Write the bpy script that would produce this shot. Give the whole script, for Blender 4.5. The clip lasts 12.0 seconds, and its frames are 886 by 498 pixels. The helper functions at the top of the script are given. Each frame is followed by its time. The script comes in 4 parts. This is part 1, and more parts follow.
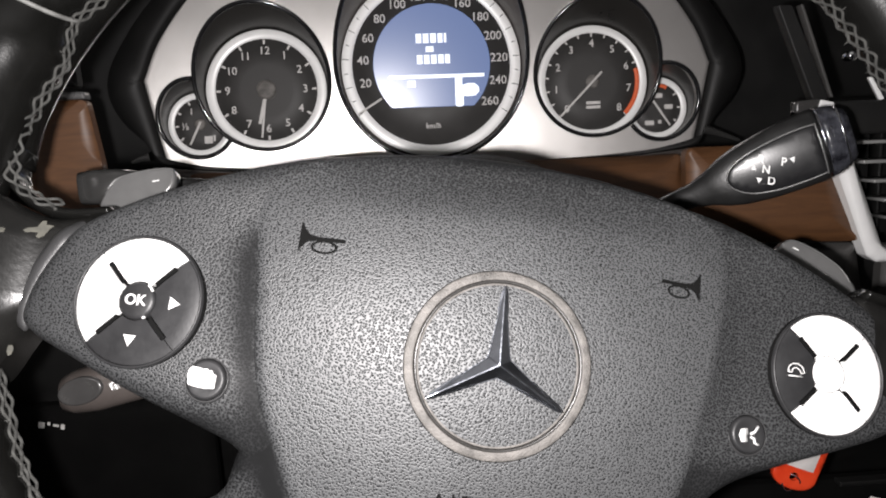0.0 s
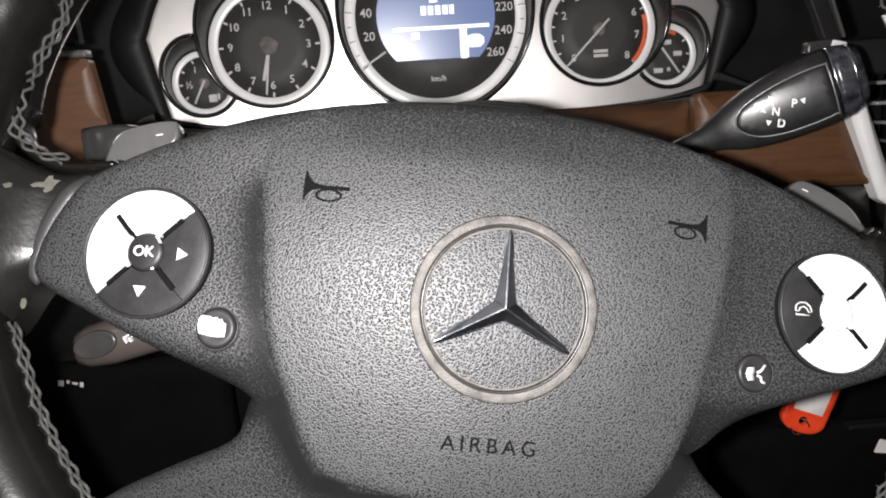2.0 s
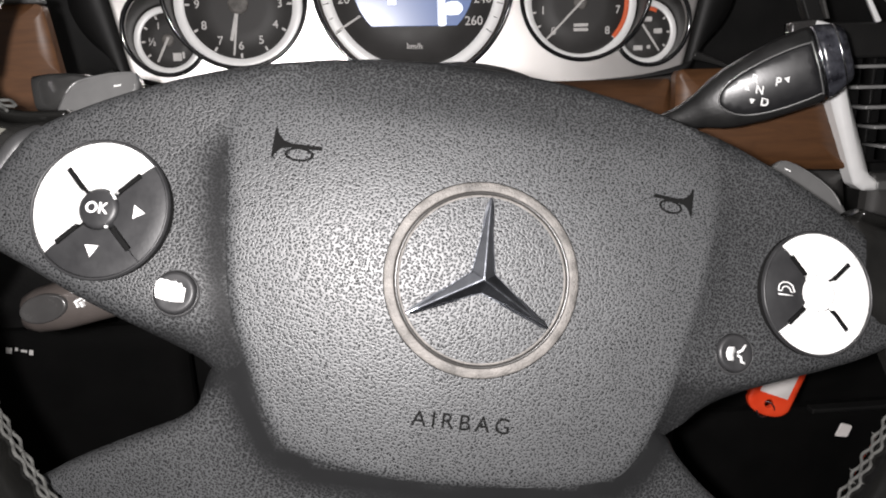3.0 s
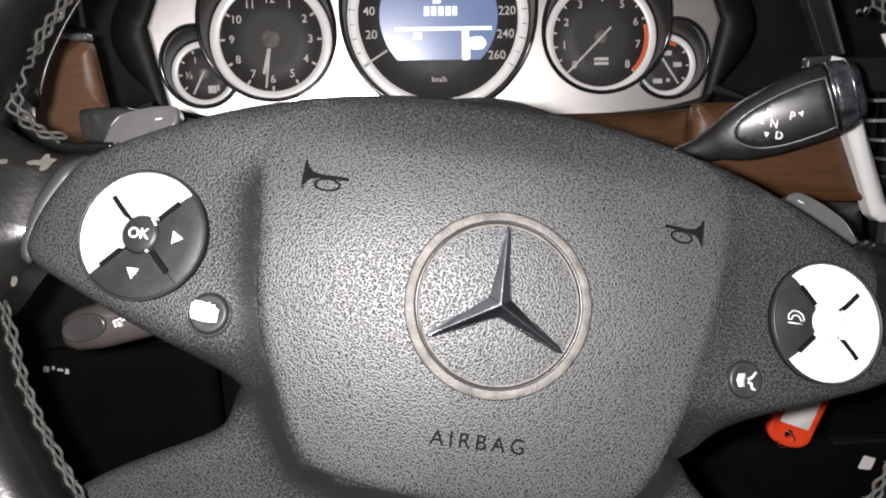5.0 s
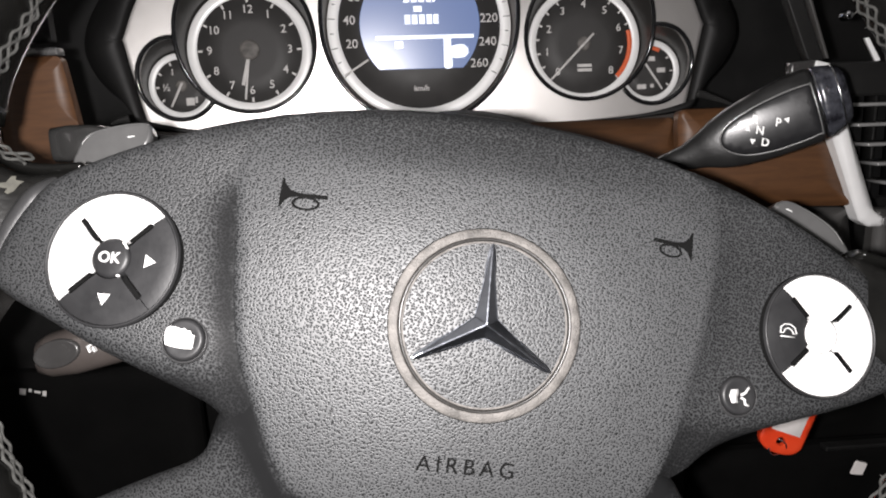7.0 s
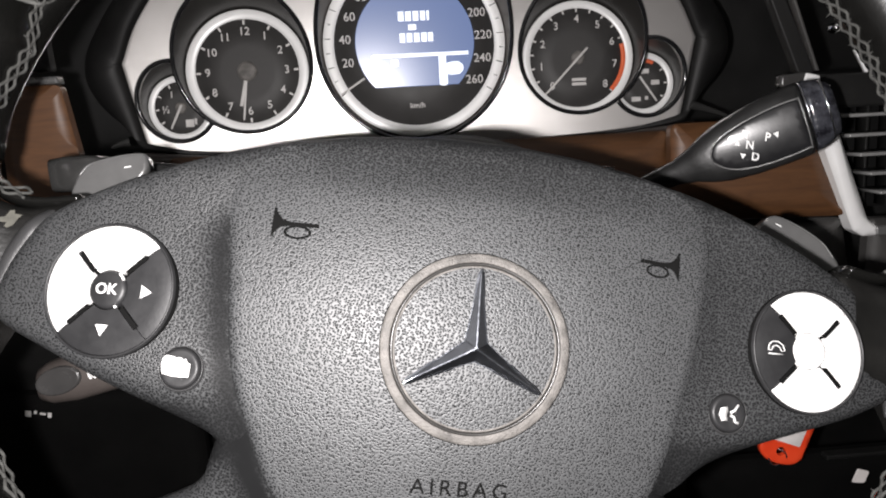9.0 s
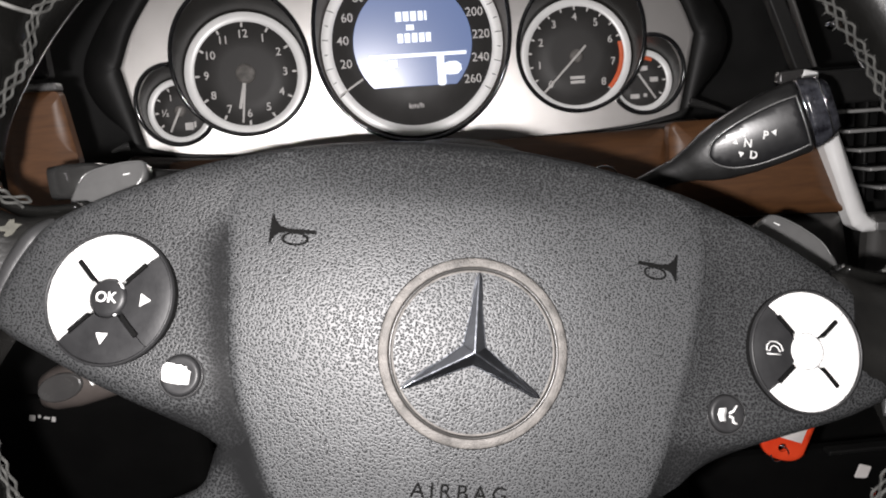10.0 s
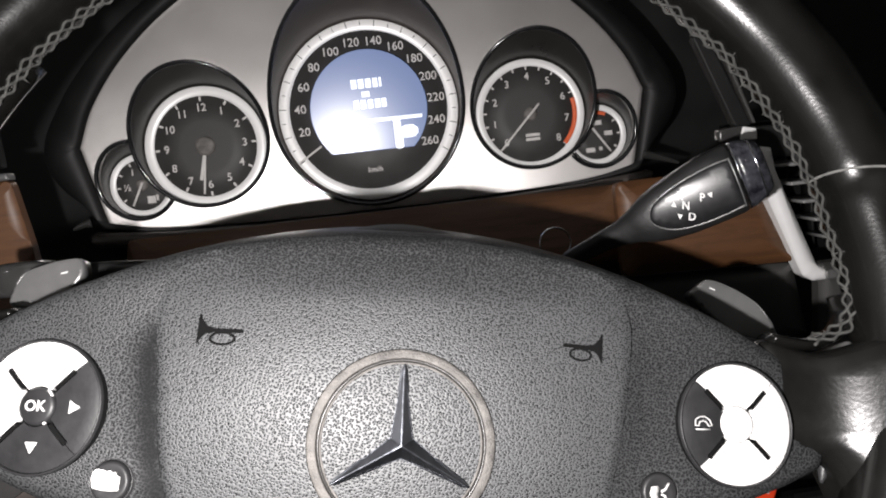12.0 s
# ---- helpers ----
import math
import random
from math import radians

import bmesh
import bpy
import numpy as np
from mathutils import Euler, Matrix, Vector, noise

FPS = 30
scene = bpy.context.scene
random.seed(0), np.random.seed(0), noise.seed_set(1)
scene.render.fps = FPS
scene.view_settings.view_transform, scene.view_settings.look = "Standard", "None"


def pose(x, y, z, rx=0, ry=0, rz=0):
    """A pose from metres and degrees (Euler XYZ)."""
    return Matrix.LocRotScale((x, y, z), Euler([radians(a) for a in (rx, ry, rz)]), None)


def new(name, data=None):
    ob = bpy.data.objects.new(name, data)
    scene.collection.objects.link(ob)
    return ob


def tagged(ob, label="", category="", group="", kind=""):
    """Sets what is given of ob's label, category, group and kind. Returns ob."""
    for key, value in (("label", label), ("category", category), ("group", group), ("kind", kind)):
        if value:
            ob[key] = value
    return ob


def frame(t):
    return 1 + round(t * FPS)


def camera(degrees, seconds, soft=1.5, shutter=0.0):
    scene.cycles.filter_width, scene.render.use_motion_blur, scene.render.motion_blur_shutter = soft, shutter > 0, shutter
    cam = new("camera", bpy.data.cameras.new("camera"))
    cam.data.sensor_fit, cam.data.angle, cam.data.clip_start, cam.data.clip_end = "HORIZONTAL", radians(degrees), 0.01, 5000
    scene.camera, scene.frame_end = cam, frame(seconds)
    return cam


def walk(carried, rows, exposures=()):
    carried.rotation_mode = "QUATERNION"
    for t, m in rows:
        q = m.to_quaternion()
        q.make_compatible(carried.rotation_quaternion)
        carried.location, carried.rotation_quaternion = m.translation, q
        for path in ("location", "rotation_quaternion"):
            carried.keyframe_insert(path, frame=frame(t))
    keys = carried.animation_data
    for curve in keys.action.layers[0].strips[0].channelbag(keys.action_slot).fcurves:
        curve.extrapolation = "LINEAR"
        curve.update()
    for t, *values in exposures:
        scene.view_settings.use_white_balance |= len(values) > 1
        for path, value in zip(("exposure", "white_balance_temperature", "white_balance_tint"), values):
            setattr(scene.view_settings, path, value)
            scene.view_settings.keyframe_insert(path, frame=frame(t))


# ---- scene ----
from mathutils.geometry import delaunay_2d_cdt

cam = camera(64.46, 12.0, soft=2.0)
# seconds, eye in metres, turn in degrees
ROWS = [
    (0.0, -0.0272, -0.1972, 0.7425, 76.94, 1.93, -3.88),
    (0.5, -0.0273, -0.1990, 0.7431, 75.71, 2.17, -4.37),
    (1.0, -0.0279, -0.2017, 0.7422, 75.44, 2.04, -4.41),
    (1.5, -0.0292, -0.2015, 0.7399, 75.00, 2.01, -4.54),
    (2.0, -0.0256, -0.1986, 0.7377, 73.82, 3.30, -3.30),
    (2.5, -0.0257, -0.1929, 0.7369, 72.36, 2.74, -4.22),
    (3.0, -0.0283, -0.1889, 0.7313, 72.05, 0.88, -5.45),
    (3.2, -0.0274, -0.1904, 0.7336, 71.76, 1.27, -5.33),
    (4.8, -0.0289, -0.1997, 0.7330, 73.80, 0.92, -3.09),
    (5.0, -0.0275, -0.1991, 0.7341, 74.32, 0.91, -3.37),
    (5.5, -0.0286, -0.1988, 0.7333, 75.12, 0.96, -3.36),
    (6.0, -0.0268, -0.1950, 0.7358, 75.24, 1.34, -4.09),
    (6.5, -0.0258, -0.1926, 0.7364, 74.74, 1.64, -4.68),
    (8.3, -0.0258, -0.1913, 0.7371, 74.61, 1.69, -4.45),
    (8.5, -0.0218, -0.1916, 0.7407, 75.01, 2.30, -4.87),
    (9.0, -0.0208, -0.1944, 0.7426, 75.23, 2.77, -4.46),
    (9.5, -0.0209, -0.1948, 0.7428, 74.92, 2.87, -4.41),
    (10.0, -0.0190, -0.1945, 0.7452, 74.91, 3.47, -4.41),
    (10.5, -0.0256, -0.1904, 0.7388, 74.24, 2.29, -4.41),
    (11.0, -0.0240, -0.1879, 0.7397, 74.29, 2.34, -4.58),
    (11.5, 0.0006, -0.1915, 0.7580, 76.23, 5.54, -5.38),
    (12.0, 0.0048, -0.1961, 0.7615, 77.62, 5.87, -5.35),
]
# the phone's own exposure drifts a little
DRIFT = [(0.0, -0.02), (1.5, 0.02), (3.0, 0.08), (5.0, 0.1), (6.5, 0.07), (8.5, 0.02), (9.5, -0.02), (10.5, -0.06), (11.0, -0.03), (11.5, 0.06), (12.0, 0.03)]
walk(cam, [(t, pose(x, y, z, rx, ry, rz)) for t, x, y, z, rx, ry, rz in ROWS], DRIFT)

# ---- light: a dark car at night, lit by the torch beside the lens and by the lit display ----
world = bpy.data.worlds.new("night")
scene.world = world
world.use_nodes = True
world.node_tree.nodes["Background"].inputs["Color"].default_value = (0.75, 0.85, 1.0, 1)
world.node_tree.nodes["Background"].inputs["Strength"].default_value = 0.012

torch_data = bpy.data.lights.new("torch", "POINT")
torch_data.energy = 7.8
torch_data.color = (1.0, 0.957, 0.95)
torch_data.shadow_soft_size = 0.004
torch = new("torch", torch_data)
torch.location = (-0.044, -0.197, 0.737)


# ---- materials ----
def nodes_of(name):
    mat = bpy.data.materials.new(name)
    mat.use_nodes = True
    tree = mat.node_tree
    return mat, tree, tree.nodes["Principled BSDF"], tree.links


def node(tree, kind, **values):
    n = tree.nodes.new(kind)
    for key, value in values.items():
        n.inputs[key].default_value = value
    return n


def ramp_of(tree, a, b, lo=0.3, hi=0.7):
    r = tree.nodes.new("ShaderNodeValToRGB")
    r.color_ramp.elements[0].position, r.color_ramp.elements[0].color = lo, (*a, 1)
    r.color_ramp.elements[1].position, r.color_ramp.elements[1].color = hi, (*b, 1)
    return r


def surface(name, dark, light, rough=0.5, metal=0.0, scale=60.0, bump=0.1, fine=900.0, spec=0.5, coat=0.0, spread=0.12):
    """A plain surface with blotches, a fine grain and uneven gloss."""
    mat, tree, bsdf, links = nodes_of(name)
    at = tree.nodes.new("ShaderNodeTexCoord")
    big = node(tree, "ShaderNodeTexNoise", Scale=scale, Detail=5.0, Roughness=0.6)
    small = node(tree, "ShaderNodeTexNoise", Scale=fine, Detail=2.0)
    links.new(at.outputs["Object"], big.inputs["Vector"])
    links.new(at.outputs["Object"], small.inputs["Vector"])
    tint = ramp_of(tree, dark, light)
    links.new(big.outputs["Fac"], tint.inputs["Fac"])
    links.new(tint.outputs["Color"], bsdf.inputs["Base Color"])
    gloss = node(tree, "ShaderNodeMapRange")
    gloss.inputs["To Min"].default_value, gloss.inputs["To Max"].default_value = max(rough - spread, 0.02), min(rough + spread, 1)
    links.new(big.outputs["Fac"], gloss.inputs["Value"])
    links.new(gloss.outputs["Result"], bsdf.inputs["Roughness"])
    relief = node(tree, "ShaderNodeBump", Strength=bump, Distance=0.0003)
    links.new(small.outputs["Fac"], relief.inputs["Height"])
    links.new(relief.outputs["Normal"], bsdf.inputs["Normal"])
    bsdf.inputs["Metallic"].default_value = metal
    bsdf.inputs["Specular IOR Level"].default_value = spec
    bsdf.inputs["Coat Weight"].default_value = coat
    bsdf.inputs["Coat Roughness"].default_value = 0.05
    return mat


def grained(name, pit, ground, spacing, rough, depth, spec=0.5, edge=(0.052, 0.068), lo=0.175, hi=0.335):
    """Moulded leather grain: short dark wormy pits in a paler raised ground, running out into a smooth upper edge that
    is coloured darker, as in shade.
    """
    mat, tree, bsdf, links = nodes_of(name)
    at = tree.nodes.new("ShaderNodeTexCoord")
    place = tree.nodes.new("ShaderNodeMapping")
    place.inputs["Scale"].default_value = (0.86, 1.0, 0.0)
    place.inputs["Rotation"].default_value = (0, 0, 0.25)
    links.new(at.outputs["Object"], place.inputs["Vector"])
    drift = node(tree, "ShaderNodeTexNoise", Scale=0.62 / spacing, Detail=1.0, Roughness=0.5)
    links.new(at.outputs["Object"], drift.inputs["Vector"])
    bent = tree.nodes.new("ShaderNodeVectorMath")
    bent.operation = "MULTIPLY_ADD"
    bent.inputs[1].default_value = (1.0 * spacing,) * 3
    links.new(drift.outputs["Color"], bent.inputs[0])
    links.new(place.outputs["Vector"], bent.inputs[2])
    cell = tree.nodes.new("ShaderNodeTexVoronoi")
    cell.voronoi_dimensions = "2D"
    cell.inputs["Scale"].default_value = 1.0 / spacing
    cell.inputs["Randomness"].default_value = 0.85
    links.new(bent.outputs["Vector"], cell.inputs["Vector"])
    uneven = node(tree, "ShaderNodeTexNoise", Scale=0.7 / spacing, Detail=1.5)
    links.new(at.outputs["Object"], uneven.inputs["Vector"])
    deep = tree.nodes.new("ShaderNodeMath")
    deep.operation = "MULTIPLY_ADD"
    deep.inputs[1].default_value = 0.36
    links.new(uneven.outputs["Fac"], deep.inputs[0])
    links.new(cell.outputs["Distance"], deep.inputs[2])
    level = tree.nodes.new("ShaderNodeMath")
    level.operation = "SUBTRACT"
    level.inputs[1].default_value = 0.18
    links.new(deep.outputs["Value"], level.inputs[0])
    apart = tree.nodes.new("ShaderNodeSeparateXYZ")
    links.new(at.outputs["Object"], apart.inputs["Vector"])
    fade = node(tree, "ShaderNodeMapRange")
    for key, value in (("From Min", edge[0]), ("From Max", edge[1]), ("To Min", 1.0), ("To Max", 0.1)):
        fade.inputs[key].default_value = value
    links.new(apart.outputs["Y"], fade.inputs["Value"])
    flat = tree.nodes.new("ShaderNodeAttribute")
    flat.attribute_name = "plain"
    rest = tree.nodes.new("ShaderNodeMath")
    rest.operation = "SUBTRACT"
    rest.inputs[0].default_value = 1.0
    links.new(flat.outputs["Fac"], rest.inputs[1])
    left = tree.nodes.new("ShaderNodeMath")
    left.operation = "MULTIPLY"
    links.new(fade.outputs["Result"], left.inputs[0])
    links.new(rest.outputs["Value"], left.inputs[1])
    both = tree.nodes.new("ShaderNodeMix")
    # smooth areas get a dark tone, which puts edge shade into the colour
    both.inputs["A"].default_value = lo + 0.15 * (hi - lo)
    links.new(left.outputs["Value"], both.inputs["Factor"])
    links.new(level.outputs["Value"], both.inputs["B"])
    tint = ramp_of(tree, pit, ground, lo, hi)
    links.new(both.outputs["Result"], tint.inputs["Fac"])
    wear = node(tree, "ShaderNodeTexNoise", Scale=38.0, Detail=6.0, Roughness=0.65)
    links.new(at.outputs["Object"], wear.inputs["Vector"])
    worn = node(tree, "ShaderNodeMapRange")
    worn.inputs["From Min"].default_value, worn.inputs["From Max"].default_value = 0.3, 0.7
    worn.inputs["To Min"].default_value, worn.inputs["To Max"].default_value = 0.88, 1.12
    links.new(wear.outputs["Fac"], worn.inputs["Value"])
    times = tree.nodes.new("ShaderNodeVectorMath")
    times.operation = "SCALE"
    links.new(tint.outputs["Color"], times.inputs[0])
    links.new(worn.outputs["Result"], times.inputs["Scale"])
    links.new(times.outputs["Vector"], bsdf.inputs["Base Color"])
    high = ramp_of(tree, (0, 0, 0), (1, 1, 1), lo - 0.1, hi + 0.2)
    links.new(both.outputs["Result"], high.inputs["Fac"])
    relief = node(tree, "ShaderNodeBump", Strength=1.0, Distance=depth)
    links.new(high.outputs["Color"], relief.inputs["Height"])
    links.new(relief.outputs["Normal"], bsdf.inputs["Normal"])
    bsdf.inputs["Roughness"].default_value = rough
    # weaker reflection in the pits stands in for light trapped inside them
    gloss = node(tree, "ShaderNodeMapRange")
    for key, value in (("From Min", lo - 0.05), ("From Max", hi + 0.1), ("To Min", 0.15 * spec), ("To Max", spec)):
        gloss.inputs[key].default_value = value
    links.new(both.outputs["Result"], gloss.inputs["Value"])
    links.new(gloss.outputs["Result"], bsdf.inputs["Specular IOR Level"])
    return mat


def wooden(name):
    mat, tree, bsdf, links = nodes_of(name)
    at = tree.nodes.new("ShaderNodeTexCoord")
    place = tree.nodes.new("ShaderNodeMapping")
    place.inputs["Scale"].default_value = (12.0, 90.0, 90.0)
    links.new(at.outputs["Object"], place.inputs["Vector"])
    grain = node(tree, "ShaderNodeTexNoise", Scale=3.0, Detail=8.0, Roughness=0.65, Distortion=0.6)
    links.new(place.outputs["Vector"], grain.inputs["Vector"])
    tint = ramp_of(tree, (0.052, 0.0215, 0.0080), (0.104, 0.045, 0.0165), 0.25, 0.75)
    links.new(grain.outputs["Fac"], tint.inputs["Fac"])
    links.new(tint.outputs["Color"], bsdf.inputs["Base Color"])
    bsdf.inputs["Roughness"].default_value = 0.52
    bsdf.inputs["Coat Weight"].default_value = 0.0
    bsdf.inputs["Coat Roughness"].default_value = 0.2
    return mat


def glowing(name, colour, strength, sheen=0.3):
    mat, tree, bsdf, links = nodes_of(name)
    bsdf.inputs["Base Color"].default_value = (0.03, 0.04, 0.06, 1)
    bsdf.inputs["Roughness"].default_value = sheen
    bsdf.inputs["Emission Color"].default_value = (*colour, 1)
    bsdf.inputs["Emission Strength"].default_value = strength
    return mat


# one leather: the spokes' lower tone stands for their weaker light
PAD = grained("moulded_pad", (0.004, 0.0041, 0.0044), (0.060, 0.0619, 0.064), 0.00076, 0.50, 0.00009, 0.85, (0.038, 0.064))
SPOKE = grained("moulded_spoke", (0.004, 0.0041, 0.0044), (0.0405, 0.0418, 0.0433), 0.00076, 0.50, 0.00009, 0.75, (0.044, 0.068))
SMOOTH = surface("smooth_black_pad", (0.028, 0.028, 0.0285), (0.04, 0.04, 0.041), 0.4, bump=0.25, fine=1500)
WORN_COVER = surface("worn_leatherette", (0.006, 0.006, 0.0058), (0.012, 0.0117, 0.011), 0.22, scale=60, bump=0.12, fine=700, spec=0.38, spread=0.08)
COVER = surface("rim_cover_leatherette", (0.004, 0.004, 0.0037), (0.007, 0.0069, 0.0064), 0.23, scale=45, bump=0.12, fine=900, spec=0.5, spread=0.08)
CORD = surface("grey_cord", (0.024, 0.024, 0.022), (0.075, 0.075, 0.07), 0.8, scale=200, bump=0.6, fine=2500)
WORN_TAN = surface("bare_backing", (0.045, 0.044, 0.036), (0.095, 0.092, 0.076), 0.8, scale=300, bump=0.6)
STAR = surface("star_chrome", (0.70, 0.74, 0.84), (0.84, 0.88, 0.97), 0.2, metal=1.0, scale=90, bump=0.9, fine=170, spread=0.07)
CHROME = surface("chrome", (0.72, 0.73, 0.76), (0.8, 0.81, 0.84), 0.1, metal=1.0, bump=0.02, spread=0.05)
DARK_CHROME = surface("dark_chrome", (0.74, 0.78, 0.87), (0.82, 0.86, 0.94), 0.12, metal=1.0, bump=0.02, spread=0.05)
SATIN = surface("satin_metal", (0.82, 0.82, 0.815), (0.90, 0.90, 0.89), 0.3, metal=0.2, bump=0.06, spread=0.06)
SILVER = surface("silver_cluster_paint", (0.60, 0.578, 0.56), (0.66, 0.638, 0.62), 0.305, metal=0.9, scale=14, bump=0.12, fine=2600, spread=0.04)
RING_GREY = surface("worn_ring", (0.075, 0.071, 0.067), (0.20, 0.188, 0.176), 0.55, scale=170, bump=1.2, fine=1500, spec=0.3)
PADDLE = surface("paddle_grey", (0.14, 0.14, 0.14), (0.19, 0.19, 0.188), 0.3, metal=0.5, bump=0.1)
WHITE_WORN = surface("bare_white_plastic", (0.86, 0.86, 0.85), (0.92, 0.92, 0.91), 0.5, scale=120, bump=0.1)
KEY_BLACK = surface("button_black", (0.016, 0.016, 0.017), (0.025, 0.025, 0.026), 0.45, scale=150, bump=0.15)
GAP_BLACK = surface("gap_black", (0.004, 0.004, 0.004), (0.007, 0.007, 0.007), 0.85, spec=0.1)
PRINT = surface("white_print", (0.72, 0.72, 0.71), (0.82, 0.82, 0.81), 0.55, scale=300)
DIAL = surface("dial_black", (0.030, 0.029, 0.028), (0.040, 0.038, 0.037), 0.6, scale=80, bump=0.1)
DIAL_RING = surface("dial_ring_silver", (0.80, 0.80, 0.79), (0.88, 0.88, 0.87), 0.4, metal=0.1, scale=60, bump=0.05)
SCALE_WHITE = surface("scale_white", (0.86, 0.86, 0.85), (0.92, 0.92, 0.91), 0.4, metal=0.1, scale=60, bump=0.03)
NUMERAL = surface("numeral_white", (0.50, 0.485, 0.47), (0.62, 0.605, 0.59), 0.6, scale=200)
RED = surface("redline_orange", (0.62, 0.10, 0.03), (0.72, 0.14, 0.05), 0.55, scale=200)
TUBE = surface("gauge_tube_black", (0.014, 0.013, 0.012), (0.022, 0.020, 0.018), 0.32, scale=40, bump=0.15)
DASH = surface("dash_plastic", (0.005, 0.005, 0.005), (0.010, 0.0098, 0.0095), 0.5, scale=30, bump=0.5, fine=1300, spec=0.35)
# dash plastic taken darker: the footwell's shade is put into its colour
FOOTWELL_SHADE = surface("footwell_shade", (0.002, 0.002, 0.002), (0.004, 0.0039, 0.0038), 0.8, scale=30, bump=0.5, fine=1300, spec=0.08)
HOOD = surface("hood_plastic", (0.0055, 0.0054, 0.0054), (0.009, 0.0088, 0.0086), 0.55, scale=30, bump=0.3, fine=1300, spec=0.3)
DASH_GREY = surface("dash_grey_plastic", (0.035, 0.034, 0.033), (0.05, 0.048, 0.046), 0.5, scale=30, bump=0.4, fine=1300)
LEVER = surface("lever_black", (0.010, 0.010, 0.010), (0.017, 0.017, 0.017), 0.36, scale=70, bump=0.2)
LEVER_GREY = surface("lever_grey", (0.028, 0.027, 0.027), (0.04, 0.039, 0.038), 0.26, scale=70, bump=0.15)
GLOSS = surface("piano_black", (0.008, 0.008, 0.009), (0.014, 0.014, 0.015), 0.14, scale=90, bump=0.04, coat=0.4)
END_KEY = surface("worn_end_key", (0.006, 0.006, 0.008), (0.05, 0.052, 0.062), 0.16, scale=260, bump=0.9, fine=420, coat=0.3)
LEVER_SATIN = surface("lever_satin_grey", (0.02, 0.02, 0.0195), (0.03, 0.0295, 0.029), 0.2, scale=70, bump=0.1, coat=0.3)
SEAM = surface("pale_seam", (0.10, 0.10, 0.095), (0.22, 0.22, 0.21), 0.6, scale=200, bump=0.6, fine=2500)
LEVER_GLOSS = surface("lever_inlay_black", (0.008, 0.008, 0.009), (0.014, 0.014, 0.015), 0.3, scale=220, bump=0.05, coat=0.6, spread=0.03)
SLAT = surface("slat_grey", (0.22, 0.22, 0.215), (0.30, 0.30, 0.295), 0.4, metal=0.3)
WOOD = wooden("brown_burr_wood")
TAG_RED = surface("tag_red_plastic", (0.70, 0.045, 0.012), (0.80, 0.07, 0.02), 0.4, scale=80)
PAPER = surface("tag_paper", (0.74, 0.70, 0.68), (0.82, 0.78, 0.76), 0.8, scale=120)
TRIM_FABRIC = surface("dark_trim", (0.02, 0.02, 0.021), (0.035, 0.034, 0.034), 0.9, scale=40, bump=0.5)
LCD = glowing("display_blue", (0.19, 0.265, 0.53), 0.66, 0.25)
SPEEDO_TUBE = surface("speedometer_hood", (0.045, 0.038, 0.035), (0.07, 0.06, 0.055), 0.35, scale=40, bump=0.15)
# doors and roof lining are pale to reflect light into the star
DOOR_REFLECTOR = surface("pale_reflector_trim", (0.24, 0.24, 0.24), (0.31, 0.305, 0.295), 0.8, scale=30, bump=0.4)
HEADLINER = surface("grey_headliner", (0.50, 0.50, 0.49), (0.58, 0.575, 0.565), 0.95, scale=30, bump=0.5)
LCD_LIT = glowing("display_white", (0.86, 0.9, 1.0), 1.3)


# ---- shapes, in millimetres ----
def tidy(bm, smooth=True):
    bmesh.ops.recalc_face_normals(bm, faces=bm.faces)
    for f in bm.faces:
        f.smooth = smooth
    return bm


def part(name, bm, material, parent=None, label="", m=None):
    """Links a bmesh in millimetres as one mesh object under its thing or part."""
    bmesh.ops.scale(bm, vec=(0.001,) * 3, verts=bm.verts)
    data = bpy.data.meshes.new(name)
    bm.to_mesh(data)
    bm.free()
    data.materials.append(material)
    ob = new(name, data)
    ob.parent = parent
    if m is not None:
        ob.matrix_basis = m
    if label:
        ob["label"] = label
    return ob


def thing(name, m, label, category, group="", kind=""):
    ob = new(name)
    ob.empty_display_size = 0.02
    ob.matrix_basis = m
    return tagged(ob, label, category, group, kind)


def smooth_loop(ctrl, n=6, closed=True):
    """A soft curve through a few corners."""
    c = [np.array(p, float) for p in ctrl]
    out, last = [], len(c) if closed else len(c) - 1
    for i in range(last):
        if closed:
            a, b, d, e = c[i - 1], c[i], c[(i + 1) % len(c)], c[(i + 2) % len(c)]
        else:
            a, b, d, e = c[max(i - 1, 0)], c[i], c[i + 1], c[min(i + 2, len(c) - 1)]
        for k in range(n):
            t = k / n
            out.append(0.5 * (2 * b + (d - a) * t + (2 * a - 5 * b + 4 * d - e) * t**2 + (3 * b - a - 3 * d + e) * t**3))
    if not closed:
        out.append(c[-1])
    return np.array(out)


def circle(cx, cy, r, n=48, ry=None):
    a = np.arange(n) * 2 * np.pi / n
    return np.c_[cx + r * np.cos(a), cy + (ry or r) * np.sin(a)]


def inside(p, loop):
    p, odd = np.asarray(p, float), np.zeros(len(p), bool)
    for a, b in zip(loop, np.roll(loop, -1, 0)):
        crosses = (a[1] > p[:, 1]) != (b[1] > p[:, 1])
        with np.errstate(divide="ignore", invalid="ignore"):
            at = (b[0] - a[0]) * (p[:, 1] - a[1]) / (b[1] - a[1]) + a[0]
        odd ^= crosses & (p[:, 0] < at)
    return odd


def distance(p, loop):
    p, best = np.asarray(p, float), np.full(len(p), 1e9)
    for a, b in zip(loop, np.roll(loop, -1, 0)):
        way = b - a
        t = np.clip(((p - a) @ way) / max(way @ way, 1e-9), 0, 1)
        best = np.minimum(best, np.linalg.norm(p - a - t[:, None] * way, axis=1))
    return best


